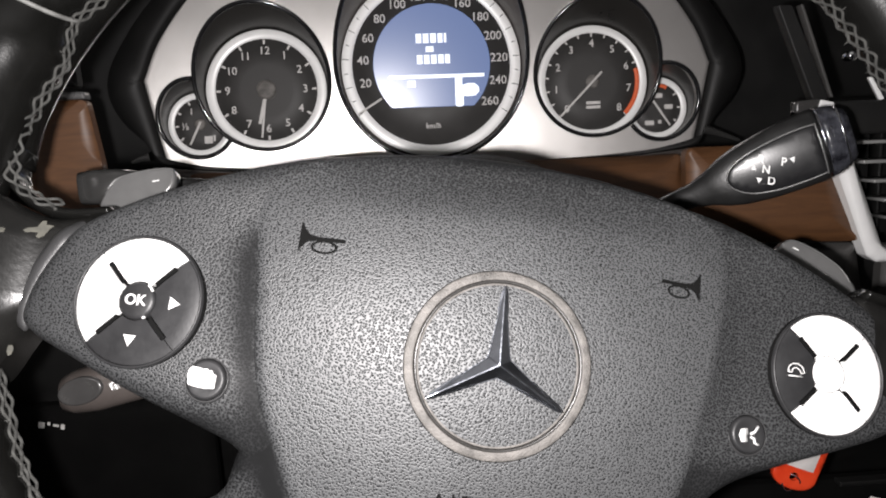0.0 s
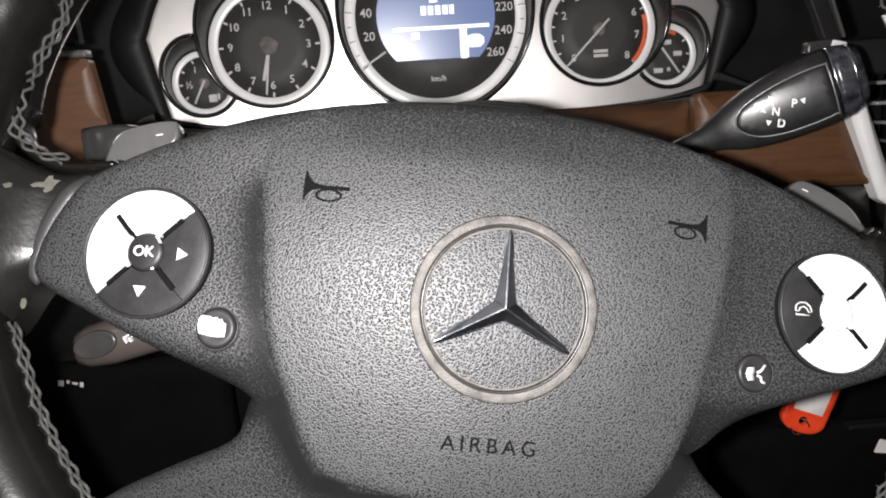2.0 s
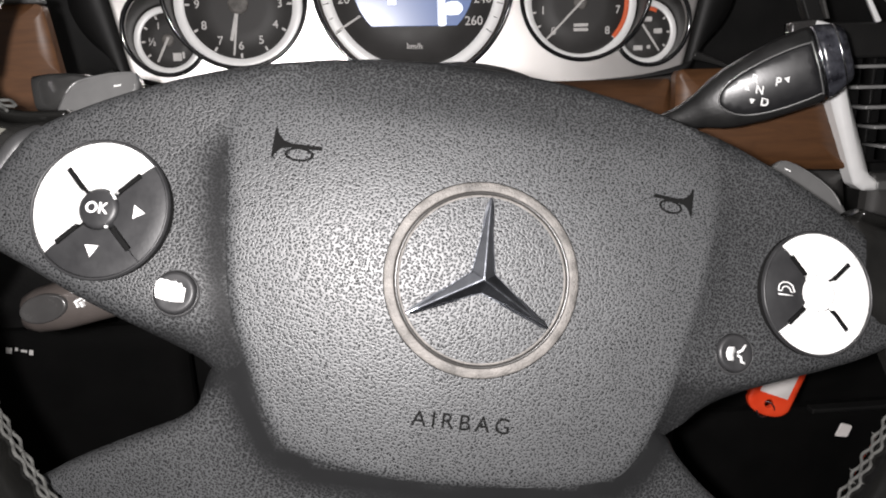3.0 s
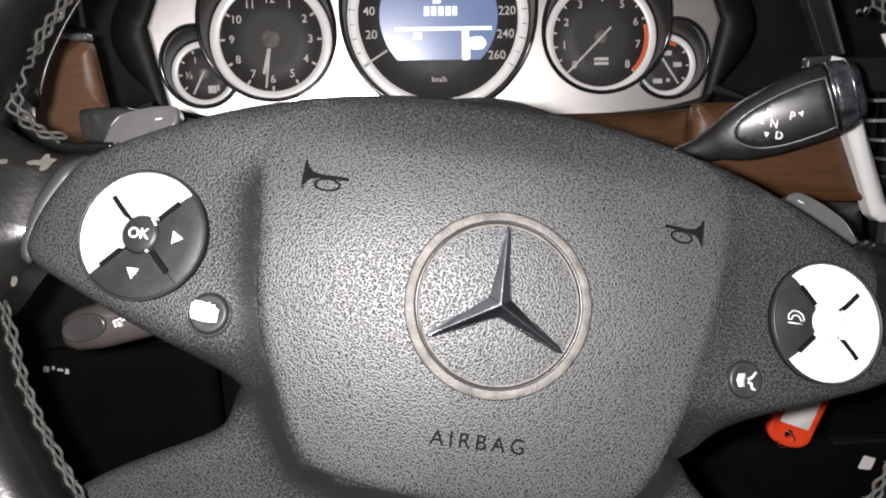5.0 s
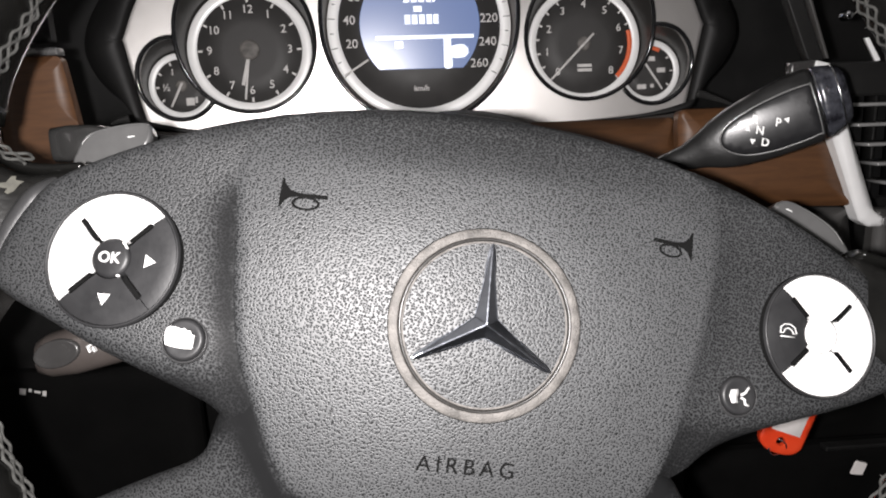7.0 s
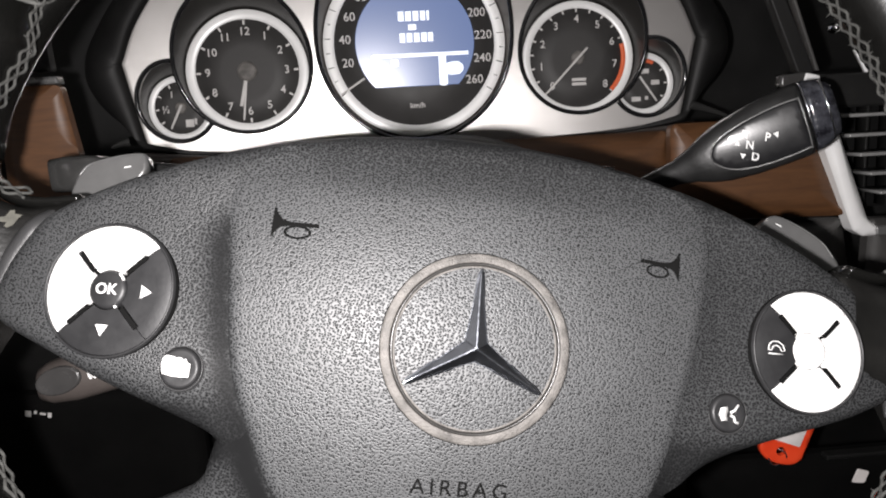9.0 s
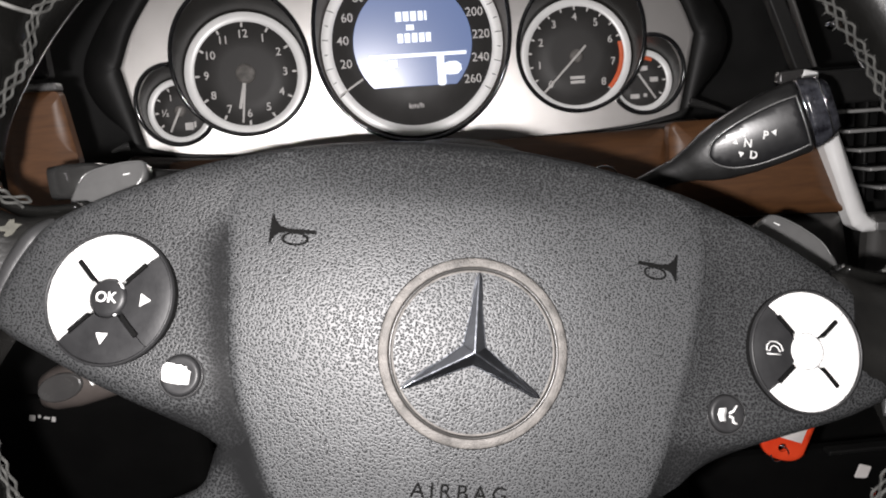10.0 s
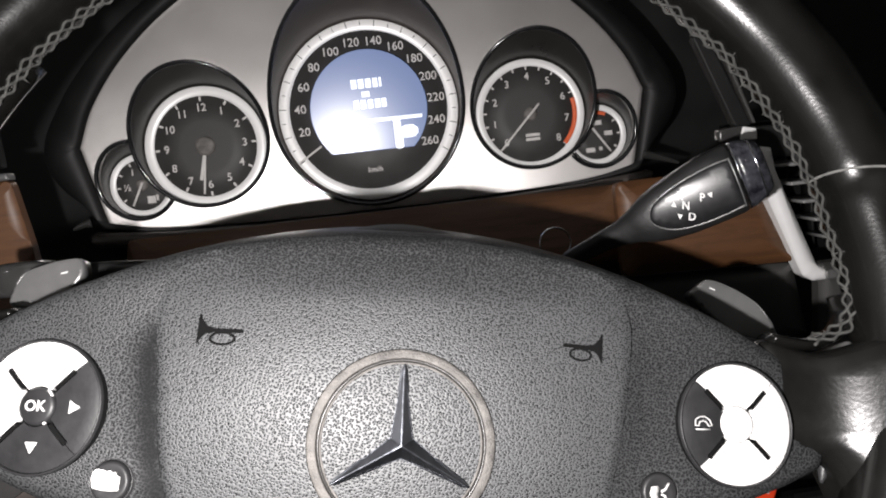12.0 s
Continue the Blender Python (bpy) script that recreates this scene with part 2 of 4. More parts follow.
def plate(outer, height, step=4.0, holes=(), rings=(), skirt=4.0):
    """A curved sheet within an outline, with holes and a turned-down edge. height(x, y, d) gives its z; d is the way to the outline."""
    outer, holes = np.asarray(outer, float), [np.asarray(h, float) for h in holes]
    points, edges = [], []
    for loop in (outer, *holes):
        first = len(points)
        points += [tuple(p) for p in loop]
        edges += [(first + i, first + (i + 1) % len(loop)) for i in range(len(loop))]
    more = []
    for d in rings:
        way = np.roll(outer, -1, 0) - np.roll(outer, 1, 0)
        way /= np.linalg.norm(way, axis=1)[:, None] + 1e-9
        for side in (1, -1):
            more.append(outer + side * d * np.c_[-way[:, 1], way[:, 0]])
    ring_points = np.concatenate(more) if more else np.zeros((0, 2))
    if len(ring_points):
        keep = inside(ring_points, outer)
        near = distance(ring_points, outer)
        keep &= np.isclose(near[:, None], np.array(rings)[None], rtol=0.12).any(1)
        ring_points = ring_points[keep]
    lo, hi = outer.min(0), outer.max(0)
    xs, ys = np.arange(lo[0], hi[0], step), np.arange(lo[1], hi[1], step * 0.866)
    grid = np.array([(x + (j % 2) * step / 2, y) for j, y in enumerate(ys) for x in xs])
    grid = grid[inside(grid, outer)]
    margin = max(rings, default=0) + step * 0.45
    grid = grid[distance(grid, outer) > margin]
    for h in holes:
        grid = grid[~inside(grid, h)]
        grid = grid[distance(grid, h) > step * 0.4]
        if len(ring_points):
            ring_points = ring_points[~inside(ring_points, h) & (distance(ring_points, h) > 0.5)]
    points += [tuple(p) for p in ring_points] + [tuple(p) for p in grid]
    verts, _, faces, *_ = delaunay_2d_cdt([Vector(p) for p in points], edges, [], 0, 1e-4)
    flat = np.array([tuple(v) for v in verts])
    mid = np.array([flat[list(f)].mean(0) for f in faces])
    keep = inside(mid, outer)
    for h in holes:
        keep &= ~inside(mid, h)
    z = np.broadcast_to(height(flat[:, 0], flat[:, 1], distance(flat, outer)), len(flat))
    bm = bmesh.new()
    made = [bm.verts.new((x, y, q)) for (x, y), q in zip(flat, z)]
    for f, k in zip(faces, keep):
        if k:
            bm.faces.new([made[i] for i in f])
    bmesh.ops.delete(bm, geom=[v for v in bm.verts if not v.link_faces], context="VERTS")
    if skirt:
        rim = [e for e in bm.edges if e.is_boundary]
        got = bmesh.ops.extrude_edge_only(bm, edges=rim)["geom"]
        for v in got:
            if isinstance(v, bmesh.types.BMVert):
                v.co.z -= skirt
        for e in rim:
            e.smooth = False
    return tidy(bm)


def rounded(d, r, drop=1.0):
    """How far a soft edge of radius r falls, d away from the outline."""
    k = np.clip(r - d, 0, r)
    return drop * (r - np.sqrt(np.maximum(r * r - k * k, 0)))


def prism(outline, z0, z1, bevel=0.6, segments=2):
    bm = bmesh.new()
    low = bm.faces.new([bm.verts.new((p[0], p[1], z0)) for p in outline])
    up = bmesh.ops.extrude_face_region(bm, geom=[low])["geom"]
    top = [v for v in up if isinstance(v, bmesh.types.BMVert)]
    for v in top:
        v.co.z = z1
    bm.edges.index_update()
    if bevel:
        crown = [e for e in bm.edges if all(v in top for v in e.verts)]
        bmesh.ops.bevel(bm, geom=crown, offset=bevel, segments=segments, affect="EDGES", profile=0.5, clamp_overlap=True)
    bmesh.ops.recalc_face_normals(bm, faces=bm.faces)
    for f in bm.faces:
        f.smooth = len(f.verts) == 4
    return bm


def lathe(profile, n=64, cx=0.0, cy=0.0, start=0.0, sweep=360.0):
    """Turns a profile of (radius, z) about an upright axis."""
    bm, whole = bmesh.new(), sweep >= 360
    rows = []
    for i in range(n if whole else n + 1):
        a = radians(start + sweep * i / n)
        rows.append([bm.verts.new((cx + r * math.cos(a), cy + r * math.sin(a), z)) for r, z in profile])
    for i in range(n):
        a, b = rows[i], rows[(i + 1) % len(rows)]
        for j in range(len(profile) - 1):
            bm.faces.new((a[j], b[j], b[j + 1], a[j + 1]))
    bmesh.ops.remove_doubles(bm, verts=bm.verts, dist=1e-5)
    return tidy(bm)


def loft(loops, closed=True, cap=False):
    """Skins a row of loops that have equal counts of points."""
    bm = bmesh.new()
    rows = [[bm.verts.new(p) for p in loop] for loop in loops]
    for a, b in zip(rows, rows[1:]):
        for i in range(len(a) if closed else len(a) - 1):
            j = (i + 1) % len(a)
            bm.faces.new((a[i], a[j], b[j], b[i]))
    if cap:
        bm.faces.new(rows[0])
        bm.faces.new(rows[-1])
    return tidy(bm)


def tube(path, radius, n=10, cap=True, bm=None):
    """A round cord along a path; radius may be one number or one for each point."""
    path = [Vector(p) for p in path]
    size = radius if hasattr(radius, "__len__") else [radius] * len(path)
    bm = bm or bmesh.new()
    rows, side = [], None
    for i, p in enumerate(path):
        way = (path[min(i + 1, len(path) - 1)] - path[max(i - 1, 0)]).normalized()
        side = (way.orthogonal() if side is None else side - way * side.dot(way)).normalized()
        other = way.cross(side)
        rows.append([bm.verts.new(p + size[i] * (math.cos(a) * side + math.sin(a) * other)) for a in (2 * math.pi * k / n for k in range(n))])
    for a, b in zip(rows, rows[1:]):
        for k in range(n):
            bm.faces.new((a[k], a[(k + 1) % n], b[(k + 1) % n], b[k]))
    if cap:
        bm.faces.new(rows[0])
        bm.faces.new(rows[-1])
    return tidy(bm)


def bars(rects, z0, z1, turn=0.0):
    """Small flat bars: each (x, y, width, height), turned about its own middle."""
    bm = bmesh.new()
    c, s = math.cos(radians(turn)), math.sin(radians(turn))
    for x, y, w, h in rects:
        ring = [(x + c * a - s * b, y + s * a + c * b) for a, b in ((-w / 2, -h / 2), (w / 2, -h / 2), (w / 2, h / 2), (-w / 2, h / 2))]
        low = [bm.verts.new((*p, z0)) for p in ring]
        top = [bm.verts.new((*p, z1)) for p in ring]
        bm.faces.new(top)
        for i in range(4):
            bm.faces.new((low[i], low[(i + 1) % 4], top[(i + 1) % 4], top[i]))
    return tidy(bm, False)


def lettering(name, body, size, x, y, z, material, parent, turn=0.0, bold=0.0, wide=1.0, label="", tilt=None):
    """Letters of the built-in font as a mesh, centred on a place given in millimetres."""
    curve = bpy.data.curves.new(name, "FONT")
    curve.body, curve.size, curve.align_x, curve.align_y = body, size * 0.001, "CENTER", "CENTER"
    curve.extrude, curve.offset, curve.resolution_u, curve.space_character = 0.00012, bold * 0.001, 3, wide
    holder = new("type", curve)
    bpy.context.view_layer.update()
    data = bpy.data.meshes.new_from_object(holder.evaluated_get(bpy.context.evaluated_depsgraph_get()))
    bpy.data.objects.remove(holder)
    bm = bmesh.new()
    bm.from_mesh(data)
    bmesh.ops.remove_doubles(bm, verts=bm.verts, dist=1e-6)
    bm.to_mesh(data)
    bm.free()
    data.materials.clear()
    data.materials.append(material)
    ob = new(name, data)
    ob.parent = parent
    ob.matrix_basis = pose(x * 0.001, y * 0.001, z * 0.001) @ (tilt or Matrix()) @ pose(0, 0, 0, 0, 0, turn)
    if label:
        ob["label"] = label
    return ob


def arc(cx, cy, r, a0, a1, n):
    return [(cx + r * math.cos(radians(a0 + (a1 - a0) * i / n)), cy + r * math.sin(radians(a0 + (a1 - a0) * i / n))) for i in range(n + 1)]


# ---- the place: a closed, dark car cabin ----
def wall_frame(x, y, z, back=0.0, yaw=0.0, roll=0.0):
    """A frame with x to the right, y up and z towards the driver, leaning back by some degrees."""
    return pose(x, y, z, 90 - back, 0, yaw) @ pose(0, 0, 0, 0, 0, roll)


def slab(name, size, at, material, label, category):
    x, y, z = (s * 500 for s in size)
    bm = prism([(-x, -y), (x, -y), (x, y), (-x, y)], -z, z, bevel=8)
    ob = part(name, bm, material, None, label, pose(*at))
    return tagged(ob, category=category, kind="structure")


# roof and doors stay out of view; their paleness bounces torch light
slab("floor", (1.5, 2.2, 0.02), (0.25, -0.45, 0.0), TRIM_FABRIC, "dark carpeted car floor", "floor")
slab("ceiling", (1.5, 2.2, 0.02), (0.25, -0.45, 1.21), HEADLINER, "pale grey car roof lining", "ceiling")
slab("wall_left", (0.02, 2.2, 1.2), (-0.51, -0.45, 0.605), DOOR_REFLECTOR, "unseen inner side of the driver's door, kept pale as a reflector", "wall")
slab("wall_right", (0.02, 2.2, 1.2), (1.01, -0.45, 0.605), DOOR_REFLECTOR, "unseen far side of the cabin, kept pale as a reflector", "wall")
slab("wall_back", (1.5, 0.02, 1.2), (0.25, -1.56, 0.605), TRIM_FABRIC, "dark back of the cabin", "wall")
slab("wall_front", (1.5, 0.02, 1.2), (0.25, 0.66, 0.605), DASH, "dark bulkhead and windscreen base", "wall")

# ---- dashboard ----
WHEEL = pose(0, 0, 0.66, 65) @ pose(0, 0, 0, 0, 0, -9.2)
CLUSTER = pose(0.0022, 0.305, 0.7452, 81)


def dash_profile():
    """The cross-section of the dashboard, from the screen's foot down to the knees: (y, z)."""
    return smooth_loop([(620, 900), (480, 895), (400, 872), (380, 800), (375, 700), (330, 672), (272, 652), (262, 600), (268, 520), (300, 430), (330, 330), (420, 250)], 6, False)


def dashboard():
    section = dash_profile()
    loops = []
    for x in np.linspace(-495, 995, 60):
        ease = 10 * math.sin(x / 160.0)
        loops.append([(x, y + ease * (z < 640), z) for y, z in section])
    ob = part("dashboard", loft(loops, closed=False), DASH, None, "black grained plastic dashboard behind the steering wheel")
    tagged(ob, category="dashboard", kind="structure")
    return ob


dashboard()


# ---- instrument cluster ----
MID = -3.2


WRAP = 0.0004


def panel_height(u, v):
    """The panel leans forward at its top and wraps round the driver at its sides."""
    k, x = np.asarray(v, float) + 55, np.asarray(u, float) - MID
    return 3 + 0.0026 * k * k + WRAP * x * x


def drawn_in(points):
    """Outlines drawn on a flat sheet, pulled in where the panel comes forward."""
    p = np.array(points, float)
    k = 1 - WRAP * (p[:, 0] - MID) ** 2 / 505
    return np.c_[MID + (p[:, 0] - MID) * k, p[:, 1] * k]


def cluster_outline(grow=1.0, lift=0.0):
    half = [(0, -58), (60, -58), (130, -56), (178, -52), (184, -48), (189.5, -20), (192.2, 0), (192.4, 2.5), (191.4, 5), (178, 27), (153, 52), (119, 75), (80, 92), (40, 100), (0, 103)]
    right = [(MID + x * grow, 10 + (y - 10) * grow + lift) for x, y in half]
    left = [(MID - x * grow, 10 + (y - 10) * grow + lift) for x, y in half[-2:0:-1]]
    return drawn_in(smooth_loop(right + left, 14))


def lip_loop(cx, cy, r, up, n=72):
    a = np.arange(n) * 2 * np.pi / n
    return drawn_in(np.c_[cx + r * np.cos(a), cy + np.where(np.sin(a) > 0, up, r) * np.sin(a)])


cluster = thing("instrument_cluster", CLUSTER, "silver instrument cluster with five round black dials", "instrument cluster")
GAUGES = {  # middle, ring radius, face radius, face depth, lip middle, lip radius, lip height
    "speedometer": ((-2.8, 11.2), 62.0, 54.4, 2.0, (-3.0, 11.0), 65.0, 78.0),
    "clock": ((-116.0, -2.0), 40.6, 34.0, 4.0, (-117.5, 2.0), 45.0, 47.0),
    "tachometer": ((109.2, -3.9), 38.6, 33.2, 4.0, (111.0, 1.5), 43.6, 47.0),
    "fuel_gauge": ((-163.5, -23.0), 21.6, 17.4, -2.0, (-164.0, -21.5), 26.0, 26.0),
    "temperature_gauge": ((157.0, -23.0), 21.6, 17.4, -2.0, (157.5, -21.5), 26.0, 26.0),
}
holes = [lip_loop(*g[4], g[5] - 0.4, g[6] - 0.4) for g in GAUGES.values()]
part("panel", plate(cluster_outline(), lambda x, y, d: panel_height(x, y) - rounded(d, 0.6), 5.0, holes, (0.3, 0.6, 2.4), 5.0), SILVER, cluster, "satin silver panel")

hood = []
for grow, out, lift in ((1.003, -4, 0), (1.01, 0.2, 0), (1.03, 2.0, 0), (1.07, 2.5, 2), (1.18, -6, 8), (1.34, -45, 16), (1.5, -115, 20)):
    flat, base = cluster_outline(grow, lift), cluster_outline()
    for _ in range(int(max(grow - 1.02, 0) * 7000)):
        flat = (np.roll(flat, 1, 0) + 2 * flat + np.roll(flat, -1, 0)) / 4
    hood.append([(x, y, panel_height(c, b) + out) for (x, y), (c, b) in zip(flat, base)])
part("hood", loft(hood), HOOD, cluster, "matt black hood")


lip_rows = []
for x, half in ((-190, 1.0), (-189, 3.4), (-186, 5.0), (-176, 5.2), (-140, 4.8), (-80, 4.4), (0, 4.2), (80, 4.4), (140, 4.8), (176, 5.2), (186, 5.0), (189, 3.4), (190, 1.0)):
    lift = -63.5 + 7.0 * (abs(x) / 190) ** 4
    lip_rows.append([(MID + x, lift + half * math.sin(a), 4 + WRAP * x * x + 2.0 * half * math.cos(a)) for a in (2 * math.pi * i / 20 for i in range(20))])
part("lower_lip", loft(lip_rows, cap=True), SPEEDO_TUBE, cluster, "dark polished lip under the dials")


# added wedges stand in for the sheen on the hood's lower corners
for line in ([(181, -41.5), (187, -43.5), (195, -46.5), (204, -50.2)], [(-191, -45.5), (-196, -46.5), (-202, -49)]):
    part("hood_sheen", tube([(x, y, 8 + WRAP * (x - MID) ** 2) for x, y in smooth_loop(line, 6, False)], np.linspace(3.4, 1.2, len(smooth_loop(line, 6, False))).tolist(), 14), LEVER_SATIN, cluster, "piece added for the sheen at the hood's lower corner")


def gauge(name, label):
    (cx, cy), ring, face, depth, (lx, ly), lr, lup = GAUGES[name]
    bm = lathe([(0.01, depth), (face * 0.5, depth), (face + 0.6, depth), (face + 0.6, depth - 3)], 72, cx, cy)
    dial = part(name, bm, DIAL, cluster, label)
    lip = lip_loop(lx, ly, lr, lup)
    foot = circle(cx, cy, ring + 0.3, 72)
    whole = True
    for other in ("clock", "tachometer"):
        if name in ("fuel_gauge", "temperature_gauge"):
            g = GAUGES[other]
            cut = inside(lip, lip_loop(*g[4], g[5] + 0.6, g[6] + 0.6))
            if cut.any():
                # the bigger tube stands in front: keep the arc outside it
                first = next(i for i in range(72) if cut[i - 1] and not cut[i])
                order = [i % 72 for i in range(first, first + 72) if not cut[i % 72]]
                lip, foot, whole = lip[order], foot[order], False
    high = panel_height(lip[:, 0], lip[:, 1])
    wall = [[(x, y, depth - 2) for x, y in foot]]
    for k in (0.5, 0.97):
        wall.append([(a + (b - a) * k, c + (d - c) * k, depth - 2 + (h + 2 - depth) * k) for (a, c), (b, d), h in zip(foot, lip, high)])
    part("tube", loft(wall, whole), SPEEDO_TUBE if name == "speedometer" else TUBE, dial, "black tube round the dial")
    edge = [(x, y, h + 0.6) for (x, y), h in zip(lip, high)]
    part("bezel", tube(edge + edge[:1] if whole else edge, 1.5, 10, not whole), GLOSS, dial, "thin glossy black rim")
    return dial, cx, cy, depth


def pointer(name, dial, cx, cy, z, angle, r0, r1, w0, w1, material=NUMERAL):
    c, s = math.cos(radians(angle)), math.sin(radians(angle))
    flat = [(r0, -w0 / 2), (r1, -w1 / 2), (r1, w1 / 2), (r0, w0 / 2)]
    part(name, prism([(cx + a * c - b * s, cy + a * s + b * c) for a, b in flat], z, z + 0.8, 0.2, 1), material, dial)


def ticks(dial, cx, cy, z, angles, r0, r1, w):
    for a in angles:
        c, s = math.cos(radians(a)), math.sin(radians(a))
        part("tick", bars([(0, 0, r1 - r0, w)], 0, 0.25), NUMERAL, dial, m=pose((cx + c * (r0 + r1) / 2) / 1000, (cy + s * (r0 + r1) / 2) / 1000, z / 1000, 0, 0, a))


def dial_ring(dial, cx, cy, z, outer, inner, material, label):
    mid = (outer + inner) / 2
    part("ring", lathe([(outer, z - 2), (outer, z + 0.6), (outer - 0.4, z + 1.0), (mid, z + 0.9), (inner + 0.4, z + 0.8), (inner, z + 0.3), (inner, z - 1)], 96, cx, cy), material, dial, label)


def cap(dial, cx, cy, z, r):
    part("cap", lathe([(0.01, z + 3.6), (r * 0.7, z + 3.5), (r, z + 2.8), (r, z)], 32, cx, cy), RING_GREY, dial, "grey hub of the pointers")


# speedometer
dial, cx, cy, z = gauge("speedometer", "round black speedometer with a lit blue display")
dial_ring(dial, cx, cy, z, 62, 54.6, SCALE_WHITE, "broad white scale ring")
for speed in range(20, 261, 20):
    a = 212.2 - 0.943 * speed
    lettering("numeral", str(speed), 8.2, cx + 47.3 * math.cos(radians(a)), cy + 47.3 * math.sin(radians(a)), z + 0.25, NUMERAL, dial, 0, 0.05)
for speed in range(0, 261, 10):
    a = 212.2 - 0.943 * speed
    c, s = math.cos(radians(a)), math.sin(radians(a))
    part("tick", bars([(0, 0, 4.5 if speed % 20 == 0 else 2.4, 0.45)], 0, 0.3), GAP_BLACK, dial, m=pose((cx + c * 59.2) / 1000, (cy + s * 59.2) / 1000, (z + 0.75) / 1000, 0, 0, a))
pointer("needle", dial, cx, cy, z + 2.2, 211.5, 41.5, 60.5, 1.5, 1.2)
screen = [p for p in circle(cx, cy, 40.2, 120) if p[1] > cy - 29.5]
screen = sorted(screen, key=lambda p: (math.degrees(math.atan2(p[1] - cy, p[0] - cx)) + 90) % 360)
lean = pose(cx / 1000, (cy - 29.5) / 1000, (z + 0.6) / 1000, 7.3) @ pose(-cx / 1000, -(cy - 29.5) / 1000, -(z + 0.6) / 1000)
display = part("display", prism(screen, z - 1, z + 0.7, 0.3, 1), LCD, dial, "lit blue display with white writing", lean)
rows = [(-8.5, 17.5, 4.6, 6.2), (-3.6, 17.5, 4.6, 6.2), (1.4, 17.5, 4.6, 6.2), (6.2, 17.5, 4.0, 6.2), (9.6, 17.5, 2.0, 6.2),
        (-1.2, 10.3, 6.4, 3.6),
        (-8.2, 3.6, 4.4, 6.0), (-3.4, 3.6, 4.4, 6.0), (1.5, 3.6, 4.4, 6.0), (6.4, 3.6, 4.4, 6.0), (10.8, 3.6, 4.0, 6.0)]
for x, y, w, h in rows:
    part("figure", bars([(cx + x, cy + y, w * 0.84, h)], z + 0.6, z + 0.9), LCD_LIT, display)
part("divider", bars([(cx + 3, cy - 7.8, 66, 2.4)], z + 0.7, z + 0.9), LCD_LIT, display, "white line")
part("side_mark", bars([(cx - 14.5, cy - 12.5, 5.5, 4.4)], z + 0.7, z + 0.9), LCD_LIT, display)
letter = [(15.5, -9), (20.5, -9), (20.5, -14.2), (24, -13.2), (29, -13.2), (32, -15.6), (32.2, -19), (29.5, -21.6), (24, -22), (21.2, -21.4), (21.2, -27.6), (19.5, -28.8), (16.8, -28.8), (15.5, -27.6)]
part("gear_letter", prism([(cx + a, cy + b) for a, b in letter], z + 0.7, z + 0.92, 0), LCD_LIT, display, "white letter P")
lettering("lettering", "km/h", 5.2, cx - 0.4, cy - 41.4, z + 0.25, NUMERAL, dial, 0, 0.05)

# clock
dial, cx, cy, z = gauge("clock", "round black clock with silver pointers")
dial_ring(dial, cx, cy, z, 40.6, 34.2, DIAL_RING, "silver ring")
for hour in range(1, 13):
    a = 90 - 30 * hour
    lettering("numeral", str(hour), 7.4, cx + 26.2 * math.cos(radians(a)), cy + 26.2 * math.sin(radians(a)), z + 0.25, NUMERAL, dial, 0, 0.05)
ticks(dial, cx, cy, z, [30 * k for k in range(12)], 30.8, 33.8, 1.4)
pointer("minute_pointer", dial, cx, cy, z + 2.0, -98, -2, 32.5, 1.5, 1.3)
pointer("hour_pointer", dial, cx, cy, z + 1.0, -104, -2, 23.5, 2.2, 2.2)
cap(dial, cx, cy, z, 6.4)

# tachometer
dial, cx, cy, z = gauge("tachometer", "round black tachometer with an orange red line")
dial_ring(dial, cx, cy, z, 38.6, 33.4, DIAL_RING, "silver ring")
for n in range(9):
    a = 225 - 33.75 * n
    lettering("numeral", str(n), 7.2, cx + 26.2 * math.cos(radians(a)), cy + 26.2 * math.sin(radians(a)), z + 0.25, NUMERAL, dial, 0, 0.05)
ticks(dial, cx, cy, z, [225 - 16.875 * k for k in range(17)], 31.0, 33.6, 1.2)
part("red_line", lathe([(30.4, z + 0.02), (30.4, z + 0.35), (34.0, z + 0.35), (34.0, z + 0.02)], 24, cx, cy, -45, 60), RED, dial, "orange red band")
part("unit_mark", bars([(cx + 0.2, cy - 14.6, 10, 2.0), (cx + 0.2, cy - 17.6, 10, 2.0)], z, z + 0.2), NUMERAL, dial)
pointer("needle", dial, cx, cy, z + 2.0, 225, -9, 32.5, 1.6, 1.3)
cap(dial, cx, cy, z - 1.2, 4.6)

# fuel and temperature
dial, cx, cy, z = gauge("fuel_gauge", "small round black fuel gauge")
dial_ring(dial, cx, cy, z, 21.6, 17.4, DIAL_RING, "silver ring")
lettering("numeral", "1", 6.0, cx - 5.5, cy + 9.0, z + 0.25, NUMERAL, dial, 0, 0.05)
lettering("numeral", "\u00bd", 6.6, cx - 10.0, cy - 1.0, z + 0.25, NUMERAL, dial, 0, 0.05)
ticks(dial, cx, cy, z, [115, 150, 183, 217], 14.6, 17.0, 1.2)
pointer("needle", dial, cx, cy, z + 2.0, 243, -2, 15.5, 1.6, 1.3)
part("pump_icon", bars([(cx + 5, cy - 10.5, 5.5, 5), (cx + 9, cy - 9.5, 1.4, 4)], z, z + 0.2), NUMERAL, dial)
cap(dial, cx, cy, z - 1.2, 3.8)
dial, cx, cy, z = gauge("temperature_gauge", "small round black temperature gauge")
dial_ring(dial, cx, cy, z, 21.6, 17.4, DIAL_RING, "silver ring")
